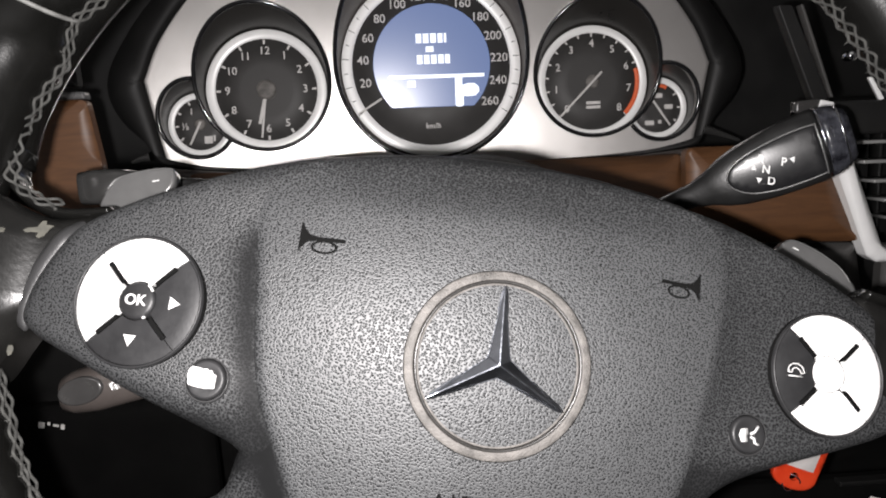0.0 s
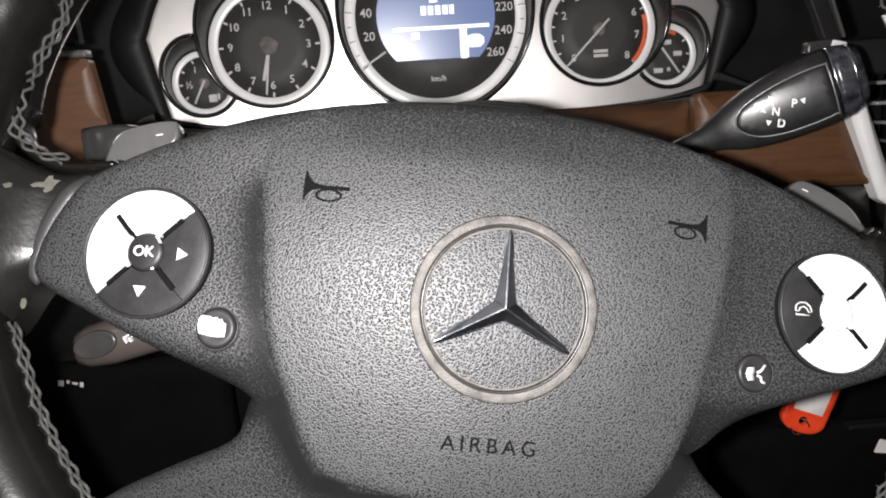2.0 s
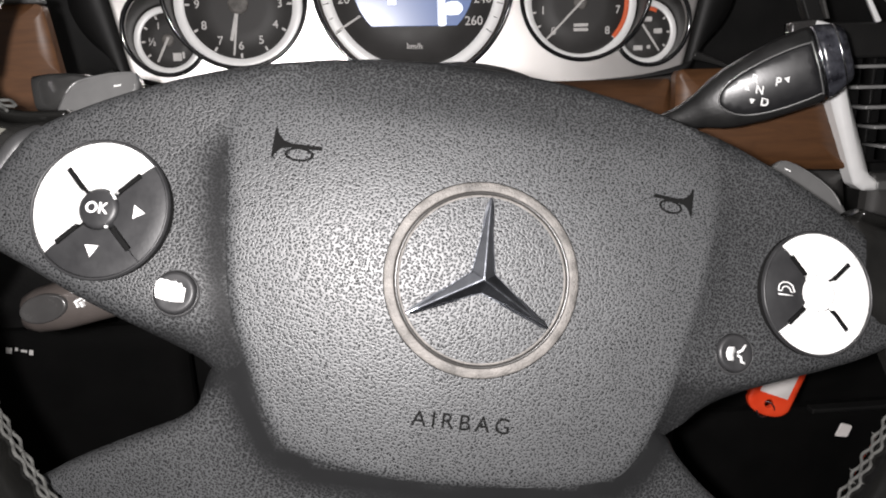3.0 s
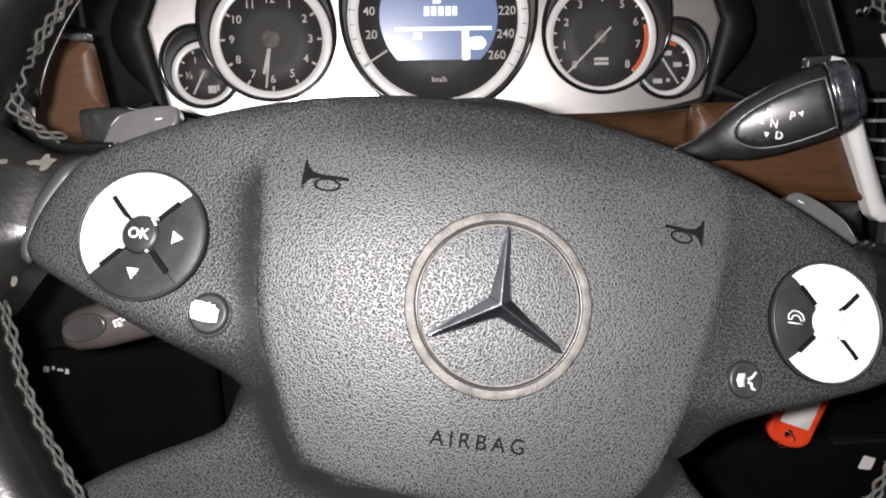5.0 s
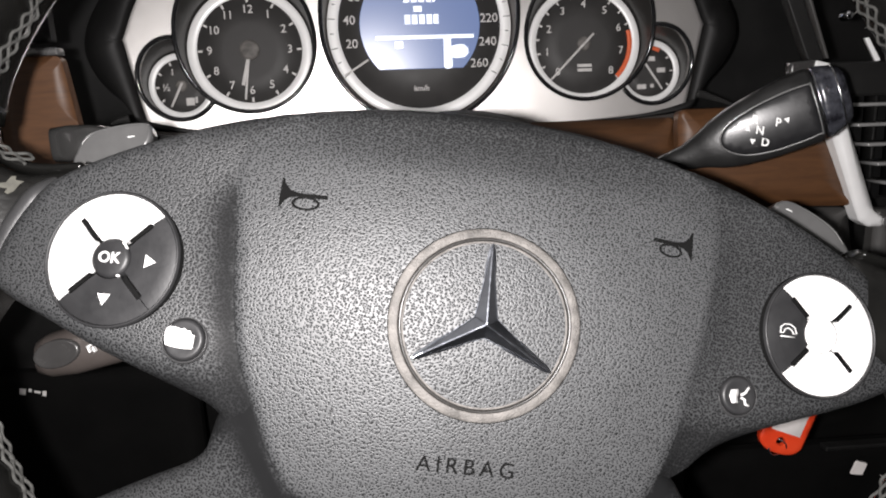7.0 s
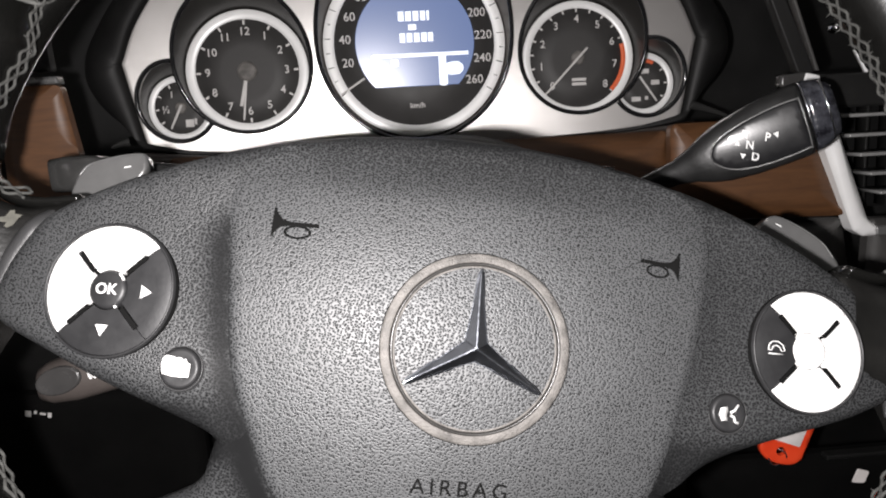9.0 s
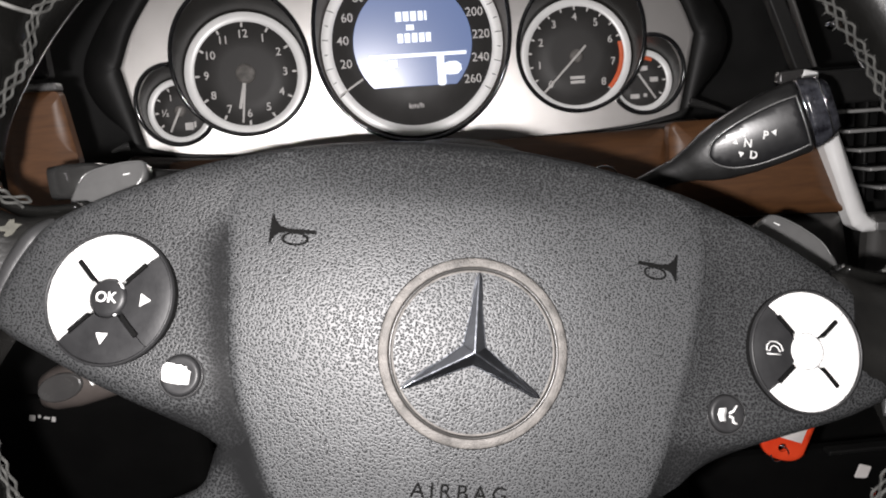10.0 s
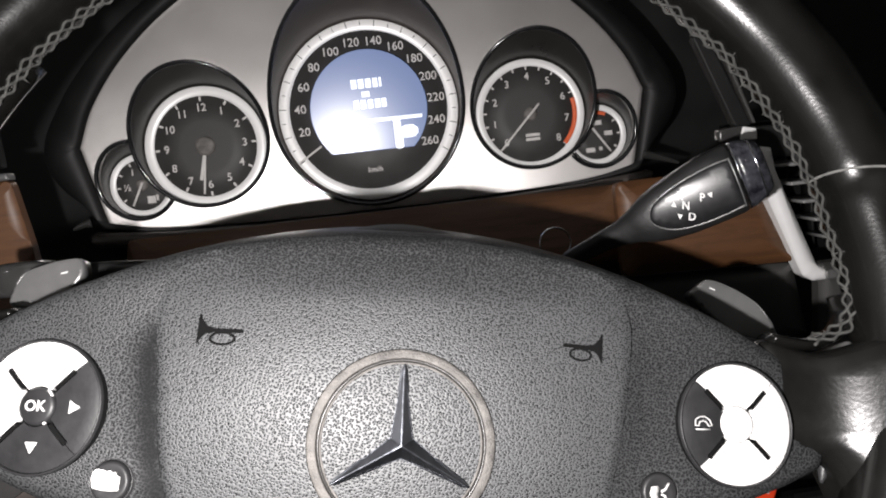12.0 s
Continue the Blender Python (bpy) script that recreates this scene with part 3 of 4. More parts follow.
part("figure_mark", bars([(cx + 1.0, cy + 8.6, 6.5, 3.2), (cx + 8.6, cy + 0.6, 6.0, 3.2), (cx - 5.5, cy - 10.5, 6.5, 3.2), (cx + 2.0, cy - 10.0, 2.4, 2.4)], z, z + 0.2), NUMERAL, dial)
part("red_line", lathe([(14.6, z + 0.02), (14.6, z + 0.3), (17.2, z + 0.3), (17.2, z + 0.02)], 10, cx, cy, 62, 40), RED, dial, "orange red band")
ticks(dial, cx, cy, z, [-35, 0, 35], 14.8, 17.0, 1.2)
pointer("needle", dial, cx, cy, z + 2.0, -56, -6, 15.5, 1.6, 1.3)


# ---- steering wheel ----
wheel = thing("steering_wheel", WHEEL, "black leather steering wheel with a laced-on rim cover", "steering wheel")
RIM_C, RIM_R, RIM_T, RIM_W = (-6.0, 40.5), 176.0, 16.5, -14.0


def edge_line(u):
    """Where the upper edge of the spokes rolls over to the back."""
    return 70.5 - 0.0022 * (u + 4) ** 2


def spoke_height(u, v):
    side, up = np.maximum(np.abs(u) - 66, 0) / 75, np.maximum(v - 40, 0) / 36
    sink = np.clip((60 - np.abs(u)) / 16, 0, 1) * np.clip((12 - v) / 24, 0, 1)
    down = np.maximum(-v - 9, 0) / 26
    over = np.maximum(v - edge_line(u) + 3, 0)
    return -7.5 - 6.0 * side**2 - 8.0 * up**2 - 0.035 * u - 16.0 * sink - 9.5 * down**2 - 3.0 * (np.sqrt(over**2 + 9) - 3)


def lower_height(u, v):
    return -9.0 - 19 * np.clip((-v - 30) / 60, 0, 1.3) - 4.0 * ((u + 5) / 75) ** 2


def pad_height(u, v):
    low, up = np.minimum(v - 2, 0) / 52, np.maximum(v - 2, 0) / 66
    face = 1.0 - 4.4 * (u / 66) ** 2 - 9.0 * low**2 - 11.0 * up**2 - 0.035 * u + 2.7 * np.tanh(v / 30)
    k = np.clip((v - 44) / 20, 0, 1)
    k = k * k * (3 - 2 * k)
    return face * (1 - k) + (spoke_height(u, v) - 0.4) * k


# rim, with the seams of its cover
PAD_LINE = smooth_loop([(-49, -56), (-24, -60.5), (8, -61), (44, -56.5), (55, -48), (63, -26), (68.5, -1), (72, 20), (73.5, 42), (64, 57), (30, 66), (-2, 69), (-34, 66), (-69, 58), (-78, 45), (-77.5, 28), (-72.5, -10), (-65.5, -30), (-57, -48)], 6)


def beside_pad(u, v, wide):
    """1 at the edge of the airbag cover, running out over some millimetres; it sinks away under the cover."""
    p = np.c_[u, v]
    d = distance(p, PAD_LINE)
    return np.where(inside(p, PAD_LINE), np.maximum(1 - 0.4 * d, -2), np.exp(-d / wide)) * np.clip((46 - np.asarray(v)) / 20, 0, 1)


def ramp(u, v, base, wide):
    """How far the spokes rise towards the edge of the airbag cover; under it they dip away."""
    p = np.c_[u, v]
    d, gap = distance(p, PAD_LINE), np.maximum(pad_height(u, v) - 1.2 - base, 0)
    rise = np.where(inside(p, PAD_LINE), gap - np.clip(0.5 * (d - 5), 0, 3), gap * np.exp(-d / wide))
    return rise * np.clip((46 - np.asarray(v)) / 20, 0, 1)


def plain(ob, share):
    """Marks where the moulded grain runs out and the colour darkens as in shade: share(u, v) in millimetres, 0 grained
    to 1 smooth and dark.
    """
    data = ob.data
    at = np.array([tuple(v.co) for v in data.vertices]) * 1000
    data.attributes.new("plain", "FLOAT", "POINT").data.foreach_set("value", np.clip(share(at[:, 0], at[:, 1]), 0, 1).astype(np.float32))
    return ob


def lump(deg, middle, wide):
    return math.exp(-(((deg - middle) / wide) ** 2))


def rim_swell(deg):
    """The rim's half thickness: a soft cover, drawn in at its seams and puffed out beside them."""
    a = radians(deg)
    size = RIM_T + 0.35 * math.sin(9 * a) + 0.25 * math.sin(23 * a + 1) - 0.9 * lump(deg, 18.0, 1.4) - 0.9 * lump(deg, 157.3, 1.4)
    return size - 3.4 * lump(deg, 157.6, 4.2) + 2.4 * lump(deg, 162.4, 4.2) + 0.8 * lump(deg, 151.0, 3.0)


def on_rim(a, b, lift=0.0):
    """A place on the rim: a round the wheel, b round the rim's section (0 outside, 180 inside), in degrees."""
    r = rim_swell(a) + lift
    d = RIM_R + r * math.cos(radians(b))
    return (RIM_C[0] + d * math.cos(radians(a)), RIM_C[1] + d * math.sin(radians(a)), RIM_W + r * math.sin(radians(b)))


loops = [[on_rim(360 * i / 432, 360 * k / 36) for k in range(36)] for i in range(432)]
part("rim", loft(loops + loops[:1]), COVER, wheel, "glossy black leatherette rim cover")

for a, cord, lean in ((18.0, 0.5, 2.0), (157.3, 0.8, 0.0)):
    part("seam", tube([on_rim(a + 2 * math.sin(radians(b)) * (lean == 0) - lean * math.cos(radians(b)), b, 0.3) for b in range(-60, 200, 4)], cord, 8), SEAM, wheel, "pale stitched seam across the rim cover")


rng = random.Random(4)


def lacing(points, width, cell):
    """Three zigzag cords that meet in turn, so that they leave rows of openings. points: places with their outward sides."""
    path = [np.array(p[0], float) for p in points]
    sides = [np.array(p[1], float) for p in points]
    way = np.r_[0, np.cumsum([np.linalg.norm(b - a) for a, b in zip(path, path[1:])])]
    count = int(way[-1] / cell * 8)
    at = np.linspace(0, way[-1], count)
    place = np.stack([np.interp(at, way, [p[k] for p in path]) for k in range(3)], 1)
    side = np.stack([np.interp(at, way, [p[k] for p in sides]) for k in range(3)], 1)
    for n, middle in enumerate((-1, 0, 1)):
        phase = np.mod(at / cell + 0.5 * (n % 2), 1.0)
        tooth = np.clip((np.abs(phase * 2 - 1) - 0.5) * 3.2, -1, 1)
        off = middle * width + tooth * width * 0.46
        jitter = np.array([noise.noise(Vector((s * 0.13, n * 7.0, 0))) for s in at]) * 1.2
        bm = tube([p + q * (o + j) for p, q, o, j in zip(place, side, off, jitter)], 0.54, 6)
        for k in range(4, count - 4, 4):
            if rng.random() < 0.55:
                a = place[k] + side[k] * off[k]
                way = side[k] * math.copysign(1.0, tooth[k]) + np.array([rng.uniform(-0.6, 0.6) for _ in range(3)])
                tube([a, a + way * rng.uniform(0.8, 1.7)], [0.4, 0.12], 5, True, bm)
        part("lacing_cord", bm, CORD, wheel, "grey zigzag lacing cord on the rim's inner edge")


def rim_lace(a0, a1, lean=188.0):
    out = []
    for a in np.linspace(a0, a1, 90):
        p, q = np.array(on_rim(a, lean, 0.5)), np.array(on_rim(a, lean - 12, 0.5))
        out.append((p, (q - p) / np.linalg.norm(q - p)))
    return out


def corner_lace(ctrl, w):
    flat = smooth_loop(ctrl, 8, False)
    out = []
    for i, p in enumerate(flat):
        d = flat[min(i + 1, len(flat) - 1)] - flat[max(i - 1, 0)]
        d /= np.linalg.norm(d)
        out.append(((p[0], p[1], w), (d[1] * 0.55, -d[0] * 0.55, 0.55)))
    return out


upper = corner_lace([(137, 37.3), (148, 41.4), (152.4, 48.6), (152.2, 57)], -14) + rim_lace(9, 170) + corner_lace([(-164.1, 61), (-164.9, 53), (-162.9, 46), (-155.5, 39.7), (-145.5, 37.3)], -14)
lacing(upper, 2.2, 6.8)
lacing(rim_lace(201, 228), 2.2, 6.8)
lacing(rim_lace(311, 339), 2.2, 6.8)

# spoke roots: the cover's leatherette where rim and spokes meet, sweeping up to the rim
for sign in (-1, 1):
    ctrl = [(-188, 40), (-172, 41), (-164, 38.5), (-150, 34), (-130, 37), (-124, 10), (-124, -4), (-148, -1), (-158, -22), (-172, -30), (-188, -10)]
    root = smooth_loop([(p[0] if sign < 0 else -8 - p[0], p[1]) for p in ctrl][::-sign], 6)

    def sweep_up(x, y, d, sign=sign):
        s = np.maximum((-x if sign < 0 else x + 8) - 138, 0)
        return np.minimum(-16 + 0.020 * s * s, 2.8) - rounded(d, 7.0)

    part("spoke_root", plate(root, sweep_up, 4.0, (), (1.0, 3.0, 7.0), 14.0), WORN_COVER, wheel, "smooth worn leatherette where the spoke meets the rim")

# the cover's dark inner wall, which shows through the openings beside the spokes
for ctrl in ([(-166, 57), (-167, 51), (-164.5, 44), (-156, 38.2), (-145, 36.0), (-131, 38)], [(154.5, 55), (155, 48), (150.5, 41), (139, 36.4), (126, 38)]):
    line = smooth_loop(ctrl, 8, False)
    rows = []
    for i, p in enumerate(line):
        way = line[min(i + 1, len(line) - 1)] - line[max(i - 1, 0)]
        out = np.array([way[1], -way[0]]) / np.linalg.norm(way) * (1 if ctrl[0][0] < 0 else -1)
        rows.append([(p[0] + out[0] * 2.4 * math.cos(a), p[1] + out[1] * 2.4 * math.cos(a), -23 + 7.5 * math.sin(a)) for a in (2 * math.pi * k / 16 for k in range(16))])
    part("inner_wall", loft(rows, cap=True), COVER, wheel, "black inner wall of the rim cover")

# extra wall strip, added to fill and even out the rim's shadow
rows = []
for a in range(146, 177, 2):
    reach = 164.4 - 2.6 * lump(a, 177, 5.0)
    rows.append([(RIM_C[0] + (reach + 3.6 * math.cos(b)) * math.cos(radians(a)), RIM_C[1] + (reach + 3.6 * math.cos(b)) * math.sin(radians(a)), -25 + 6.5 * math.sin(b)) for b in (2 * math.pi * k / 16 for k in range(16))])
part("inner_wall", loft(rows, cap=True), COVER, wheel, "black inner wall of the rim cover")

# spokes
BUTTON_HOLES = ((-111.2, 8.2, 20.3), (108.3, 8.8, 19.9), (-86.9, -13.2, 6.5), (82.0, -12.8, 6.3))
ctrl = [(-147, -3), (-129, -11.5), (-113, -18.5), (-92, -26.5), (-79, -32), (-66, -40), (-30, -46), (40, -44), (60, -42.5), (69, -37.5), (77, -31), (88, -25), (104, -19), (119, -14), (132, -9), (142, -3),
        (142, 10), (137, 26), (126, 37), (103, 48.5), (83, 57.7), (54, 74), (24, 84), (-6, 87.5), (-35, 83.7), (-63, 73.9), (-94, 56), (-117, 45.5), (-133, 36), (-144, 20), (-149, 6)]
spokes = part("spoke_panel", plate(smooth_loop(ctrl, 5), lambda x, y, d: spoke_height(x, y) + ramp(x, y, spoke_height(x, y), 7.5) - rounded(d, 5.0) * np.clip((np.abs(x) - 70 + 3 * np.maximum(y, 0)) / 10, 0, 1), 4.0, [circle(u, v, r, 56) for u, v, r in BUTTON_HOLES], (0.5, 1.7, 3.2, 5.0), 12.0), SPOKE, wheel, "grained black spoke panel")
# this mask also paints the shaded flank and the dimmer right spoke
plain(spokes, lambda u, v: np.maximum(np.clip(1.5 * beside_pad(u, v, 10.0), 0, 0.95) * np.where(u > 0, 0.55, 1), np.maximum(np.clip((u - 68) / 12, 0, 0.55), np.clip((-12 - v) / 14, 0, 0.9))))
ctrl = [(-70, -22), (-77, -33), (-79.5, -41), (-81.5, -46.5), (-88, -51.5), (-106, -60.5), (-126, -72), (-140, -86), (-120, -118), (-60, -138), (0, -142), (60, -136), (112, -112), (122, -84), (104, -70), (84, -57), (72, -47), (67, -41), (58, -32), (52, -10), (40, 4), (-50, 4), (-64, -10)]
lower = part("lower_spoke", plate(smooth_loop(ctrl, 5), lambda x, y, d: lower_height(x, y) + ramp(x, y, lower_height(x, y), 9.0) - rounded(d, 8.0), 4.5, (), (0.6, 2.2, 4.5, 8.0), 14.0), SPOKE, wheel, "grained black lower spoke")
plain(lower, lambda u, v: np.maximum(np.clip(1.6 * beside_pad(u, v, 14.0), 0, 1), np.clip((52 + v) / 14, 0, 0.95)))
for ctrl in ([(-136, 34.5), (-141, 28), (-147, 17), (-150.5, 3), (-149, -4)], [(127, 40), (136, 31), (142.5, 17), (145.5, 2), (143, -10)]):
    edge = smooth_loop(ctrl, 6, False)
    part("edge_trim", tube([(x, y, float(spoke_height(x, y)) - 6.4) for x, y in edge], [1.2, 2.6] + [3.6] * (len(edge) - 9) + [3.4, 3.0, 2.6, 2.1, 1.6, 1.0, 0.5], 14), SMOOTH, wheel, "smooth rounded edge of the spoke panel")

# airbag pad
def pad_surface(u, v, d):
    """The cover's face, rounded off at its edge."""
    return pad_height(u, v) - 1.0 * np.clip(1 - d / 3.6, 0, 1) ** 2 * np.clip((52 - v) / 34, 0.02, 1)


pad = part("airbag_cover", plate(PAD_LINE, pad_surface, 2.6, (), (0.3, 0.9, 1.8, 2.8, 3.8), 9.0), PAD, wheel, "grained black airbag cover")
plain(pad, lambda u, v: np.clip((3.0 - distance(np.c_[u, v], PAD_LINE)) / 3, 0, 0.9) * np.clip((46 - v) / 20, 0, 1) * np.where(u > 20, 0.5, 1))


def on_pad(name, bm, material, label, lift):
    """Lays a flat bmesh onto the curved airbag cover."""
    bmesh.ops.subdivide_edges(bm, edges=[e for e in bm.edges if e.calc_length() > 2.5], cuts=2)
    for v in bm.verts:
        v.co.z += float(pad_height(v.co.x, v.co.y)) + lift
    return part(name, bm, material, pad, label)


# emblem: a worn ring, a disc and a three-pointed star
def drape(bm):
    """Lets a flat turned part follow the curved airbag cover."""
    for v in bm.verts:
        v.co.z += float(pad_height(v.co.x, v.co.y))
    return tidy(bm)


part("emblem_ring", drape(lathe([(28.6, -0.4), (28.4, 0.25), (27.9, 0.5), (26.9, 0.6), (26.2, 0.62), (25.8, 0.5), (25.55, 0.1), (25.5, -0.8)], 96)), RING_GREY, pad, "worn grey ring round the emblem")
part("emblem_groove", drape(lathe([(25.7, 0.5), (25.5, 0.25), (25.2, 0.14), (24.8, 0.14), (24.6, 0.3)], 96)), TUBE, pad, "dark polished groove")
part("emblem_inner_ring", drape(lathe([(24.7, 0.0), (24.6, 0.36), (24.3, 0.42), (24.05, 0.3), (23.95, -0.4)], 96)), RING_GREY, pad, "thin inner ring")
part("emblem_edge", drape(lathe([(28.75, -0.4), (28.65, 0.12), (28.3, 0.16), (28.1, 0.0)], 96)), GAP_BLACK, pad, "thin dark line round the ring")
bm = bmesh.new()
top = bm.verts.new((0, 0, 4.4))
outer = []
for k in range(3):
    a = radians(90 + 120 * k)
    outer.append((bm.verts.new((22.5 * math.cos(a), 22.5 * math.sin(a), 1.0)), a))
valley = [bm.verts.new((3.9 * math.cos(a + radians(60)), 3.9 * math.sin(a + radians(60)), 1.9)) for _, a in outer]
for k in range(3):
    tip, a = outer[k]
    for v, flip in ((valley[k], 1), (valley[k - 1], -1)):
        side = radians(90) * flip
        foot = bm.verts.new((22.3 * math.cos(a) + 1.0 * math.cos(a + side), 22.3 * math.sin(a) + 1.0 * math.sin(a + side), 0.4))
        base = bm.verts.new((v.co.x * 1.08, v.co.y * 1.08, 0.2))
        bm.faces.new((top, tip, v))
        bm.faces.new((tip, foot, base, v))
bmesh.ops.remove_doubles(bm, verts=bm.verts, dist=0.01)
bmesh.ops.recalc_face_normals(bm, faces=bm.faces)
bmesh.ops.bevel(bm, geom=[e for e in bm.edges if not e.is_boundary], offset=0.34, segments=2, affect="EDGES", profile=0.5, clamp_overlap=True)
part("star", tidy(bm, False), STAR, pad, "polished three-pointed star", pose(0, 0, 0.0003, 4.0, 2.0, 0))


def horn_symbol(u, v, flip, size=1.0, turn=0.0):
    bm = bmesh.new()
    c, s = math.cos(radians(turn)), math.sin(radians(turn))

    def add(outline):
        flat = [(flip * x * size, y) for x, y in outline]
        bm.faces.new([bm.verts.new((u + c * x - s * y, v + s * x + c * y, 0)) for x, y in flat])

    flare = [(-7.2, 5.2), (-6.6, 5.0), (-5.8, 3.2), (-4.2, 1.5), (-1.5, 0.75), (7.2, 0.6), (7.2, -0.7), (4.5, -0.6), (-2.0, -0.55), (-4.4, -1.0), (-5.8, -2.2), (-6.6, -3.8), (-7.2, -4.2)]
    add(flare)
    ring = 20
    for k in range(ring):
        a, b = 2 * math.pi * k / ring, 2 * math.pi * (k + 1) / ring
        add([(0.8 + r1 * math.cos(t), -2.4 + r2 * math.sin(t)) for t, r1, r2 in ((a, 4.3, 2.2), (b, 4.3, 2.2), (b, 3.4, 1.5), (a, 3.4, 1.5))])
    bmesh.ops.triangulate(bm, faces=bm.faces)
    on_pad("horn_symbol", bm, GAP_BLACK, "embossed dark horn symbol", 0.32)


horn_symbol(-57.5, 32.6, 1)
horn_symbol(56.8, 31.4, -1, 0.91, -5.0)
# black letters carry the shading of the embossed word in their colour
word = lettering("lettering", "AIRBAG", 6.7, -1.0, -41.8, 0, GAP_BLACK, pad, 0, 0.02, 1.36, "embossed word, its shading put in as black")
for v in word.data.vertices:
    v.co.z += float(pad_height(v.co.x * 1000 - 1.0, v.co.y * 1000 - 41.8)) / 1000 + 0.0003


def sector(a0, a1, r0, r1):
    """One key of a round pad, with a slit that is wide within and narrow at the edge."""
    bm, rows = bmesh.new(), []
    for i, r in enumerate((r0, 9.0, 12.0, 15.3, 15.5, 17.5, r1)):
        gap = 0.95 if i < 4 else 0.12
        s = math.degrees(gap / r)
        z = 3.1 - 0.5 * (r / r1) ** 2 - (0.5 if i in (0, 6) else 0)
        rows.append([bm.verts.new((r * math.cos(radians(a)), r * math.sin(radians(a)), z)) for a in np.linspace(a0 + s, a1 - s, 15)])
    for a, b in zip(rows, rows[1:]):
        for k in range(14):
            bm.faces.new((a[k], a[k + 1], b[k + 1], b[k]))
    rim = [e for e in bm.edges if e.is_boundary]
    for v in bmesh.ops.extrude_edge_only(bm, edges=rim)["geom"]:
        if isinstance(v, bmesh.types.BMVert):
            v.co.z = 0.3
    for e in rim:
        e.smooth = False
    return tidy(bm)


def button_pad(u, v, w, tilt, white, centre_white, label, size=1.0):
    m = pose(u / 1000, v / 1000, w / 1000, 0, tilt, 0) @ Matrix.Scale(size, 4)
    base = part("button_pad", lathe([(0.01, 0.4), (19.7, 0.4), (19.8, 2.4), (20.1, 2.7), (20.6, 2.0), (20.7, -6)], 72), GAP_BLACK, wheel, label, m)
    part("collar", lathe([(19.7, 1.8), (19.78, 2.5), (19.95, 2.78), (20.15, 2.86), (20.38, 2.76), (20.58, 2.4), (20.7, 1.6)], 96), KEY_BLACK, base, "thin polished collar")
    for k, name in enumerate(("right", "top", "left", "bottom")):
        bm = sector(-45 + 90 * k, 45 + 90 * k, 6.15, 19.6)
        part("key", bm, WHITE_WORN if name in white else KEY_BLACK, base, "key worn down to white plastic" if name in white else "black key")
    for k in range(4):
        # solid black bars, put in for the shade inside the slits
        slit = bars([(11.4, 0, 7.8, 1.25)], 1.2, 3.03)
        part("slit", slit, GAP_BLACK, base, m=pose(0, 0, 0, 0, 0, 45 + 90 * k))
    part("centre_key", lathe([(0.01, 3.6), (4.6, 3.5), (5.5, 3.1), (5.9, 2.4), (5.9, 0.4)], 40), WHITE_WORN if centre_white else KEY_BLACK, base, "round centre key")
    return base


left_pad = button_pad(-111.2, 8.2, -6.8, -8, ("top", "left"), False, "round four-way button pad, half of it worn white")
for bit in ([(2.9, 4.9), (3.5, 5.2), (4.4, 4.2), (5.0, 3.2), (4.4, 3.1), (3.9, 3.9)], [(2.8, -5.0), (3.4, -4.5), (3.9, -4.9), (3.3, -5.4)]):
    part("bare_edge", prism(bit, 2.4, 3.42, 0.1, 1), WHITE_WORN, left_pad, "edge of the centre key worn white")
lettering("lettering", "OK", 4.6, 0, 0, 3.68, PRINT, left_pad, 0, 0.05)
part("arrow", prism([(10.6, 2.0), (10.6, -2.0), (14.0, 0)], 2.7, 3.0, 0), PRINT, left_pad, "white arrow")
part("arrow", prism([(-2.0, -10.6), (2.0, -10.6), (0, -14.0)], 2.7, 3.0, 0), PRINT, left_pad, "white arrow")
right_pad = button_pad(108.3, 8.8, -13.4, 8, ("top", "right", "bottom"), True, "round button pad worn white, with one black key", 0.975)
bm = tube([(-15.4, -0.7, 3.0), (-15.2, 1.0, 3.0), (-13.9, 2.1, 3.0), (-11.9, 2.2, 3.0), (-10.2, 1.2, 3.0), (-9.5, -0.6, 3.0), (-10.7, -0.9, 3.0), (-11.3, 0.3, 3.0), (-12.6, 0.9, 3.0), (-13.8, 0.4, 3.0), (-14.2, -0.8, 3.0), (-15.4, -0.7, 3.0)], 0.2, 6)
tube([(-15.3, -1.9, 3.0), (-10.2, -1.9, 3.0)], 0.24, 6, True, bm)
part("phone_symbol", bm, PRINT, right_pad, "white telephone symbol")


def round_button(u, v, w, r, tilt, label):
    m = pose(u / 1000, v / 1000, w / 1000, 0, tilt, 0)
    button = part("round_button", lathe([(0.01, 1.5), (r * 0.6, 1.6), (r * 0.82, 1.9), (r * 0.93, 1.7), (r, 0.9), (r + 0.1, -4)], 48), KEY_BLACK, wheel, label, m)
    part("seat_ring", lathe([(r + 0.12, -1.5), (r + 0.16, 0.4), (r + 0.34, 0.75), (r + 0.55, 0.7), (r + 0.85, 0.2), (r + 0.95, -2)], 48), SMOOTH, button, "smooth raised lip round the button")
    return button


b = round_button(-86.9, -13.2, -5.6, 6.1, -4, "small round black button with a bare white patch")
patch = [(-5.2, 2.6), (-4.2, 3.6), (-2.0, 3.4), (-1.0, 3.0), (0.2, 3.3), (1.0, 2.6), (1.8, 2.9), (2.4, 1.8), (3.3, 1.5), (3.2, -2.4), (1.0, -2.6), (-1.6, -2.5), (-3.2, -2.2), (-4.8, -1.9), (-5.4, 0.4)]
part("bare_patch", prism(patch, 1.5, 2.15, 0.1, 1), WHITE_WORN, b, "patch worn down to white")
b = round_button(82.0, -12.8, -11.8, 5.9, 5, "small round black button with a voice symbol")
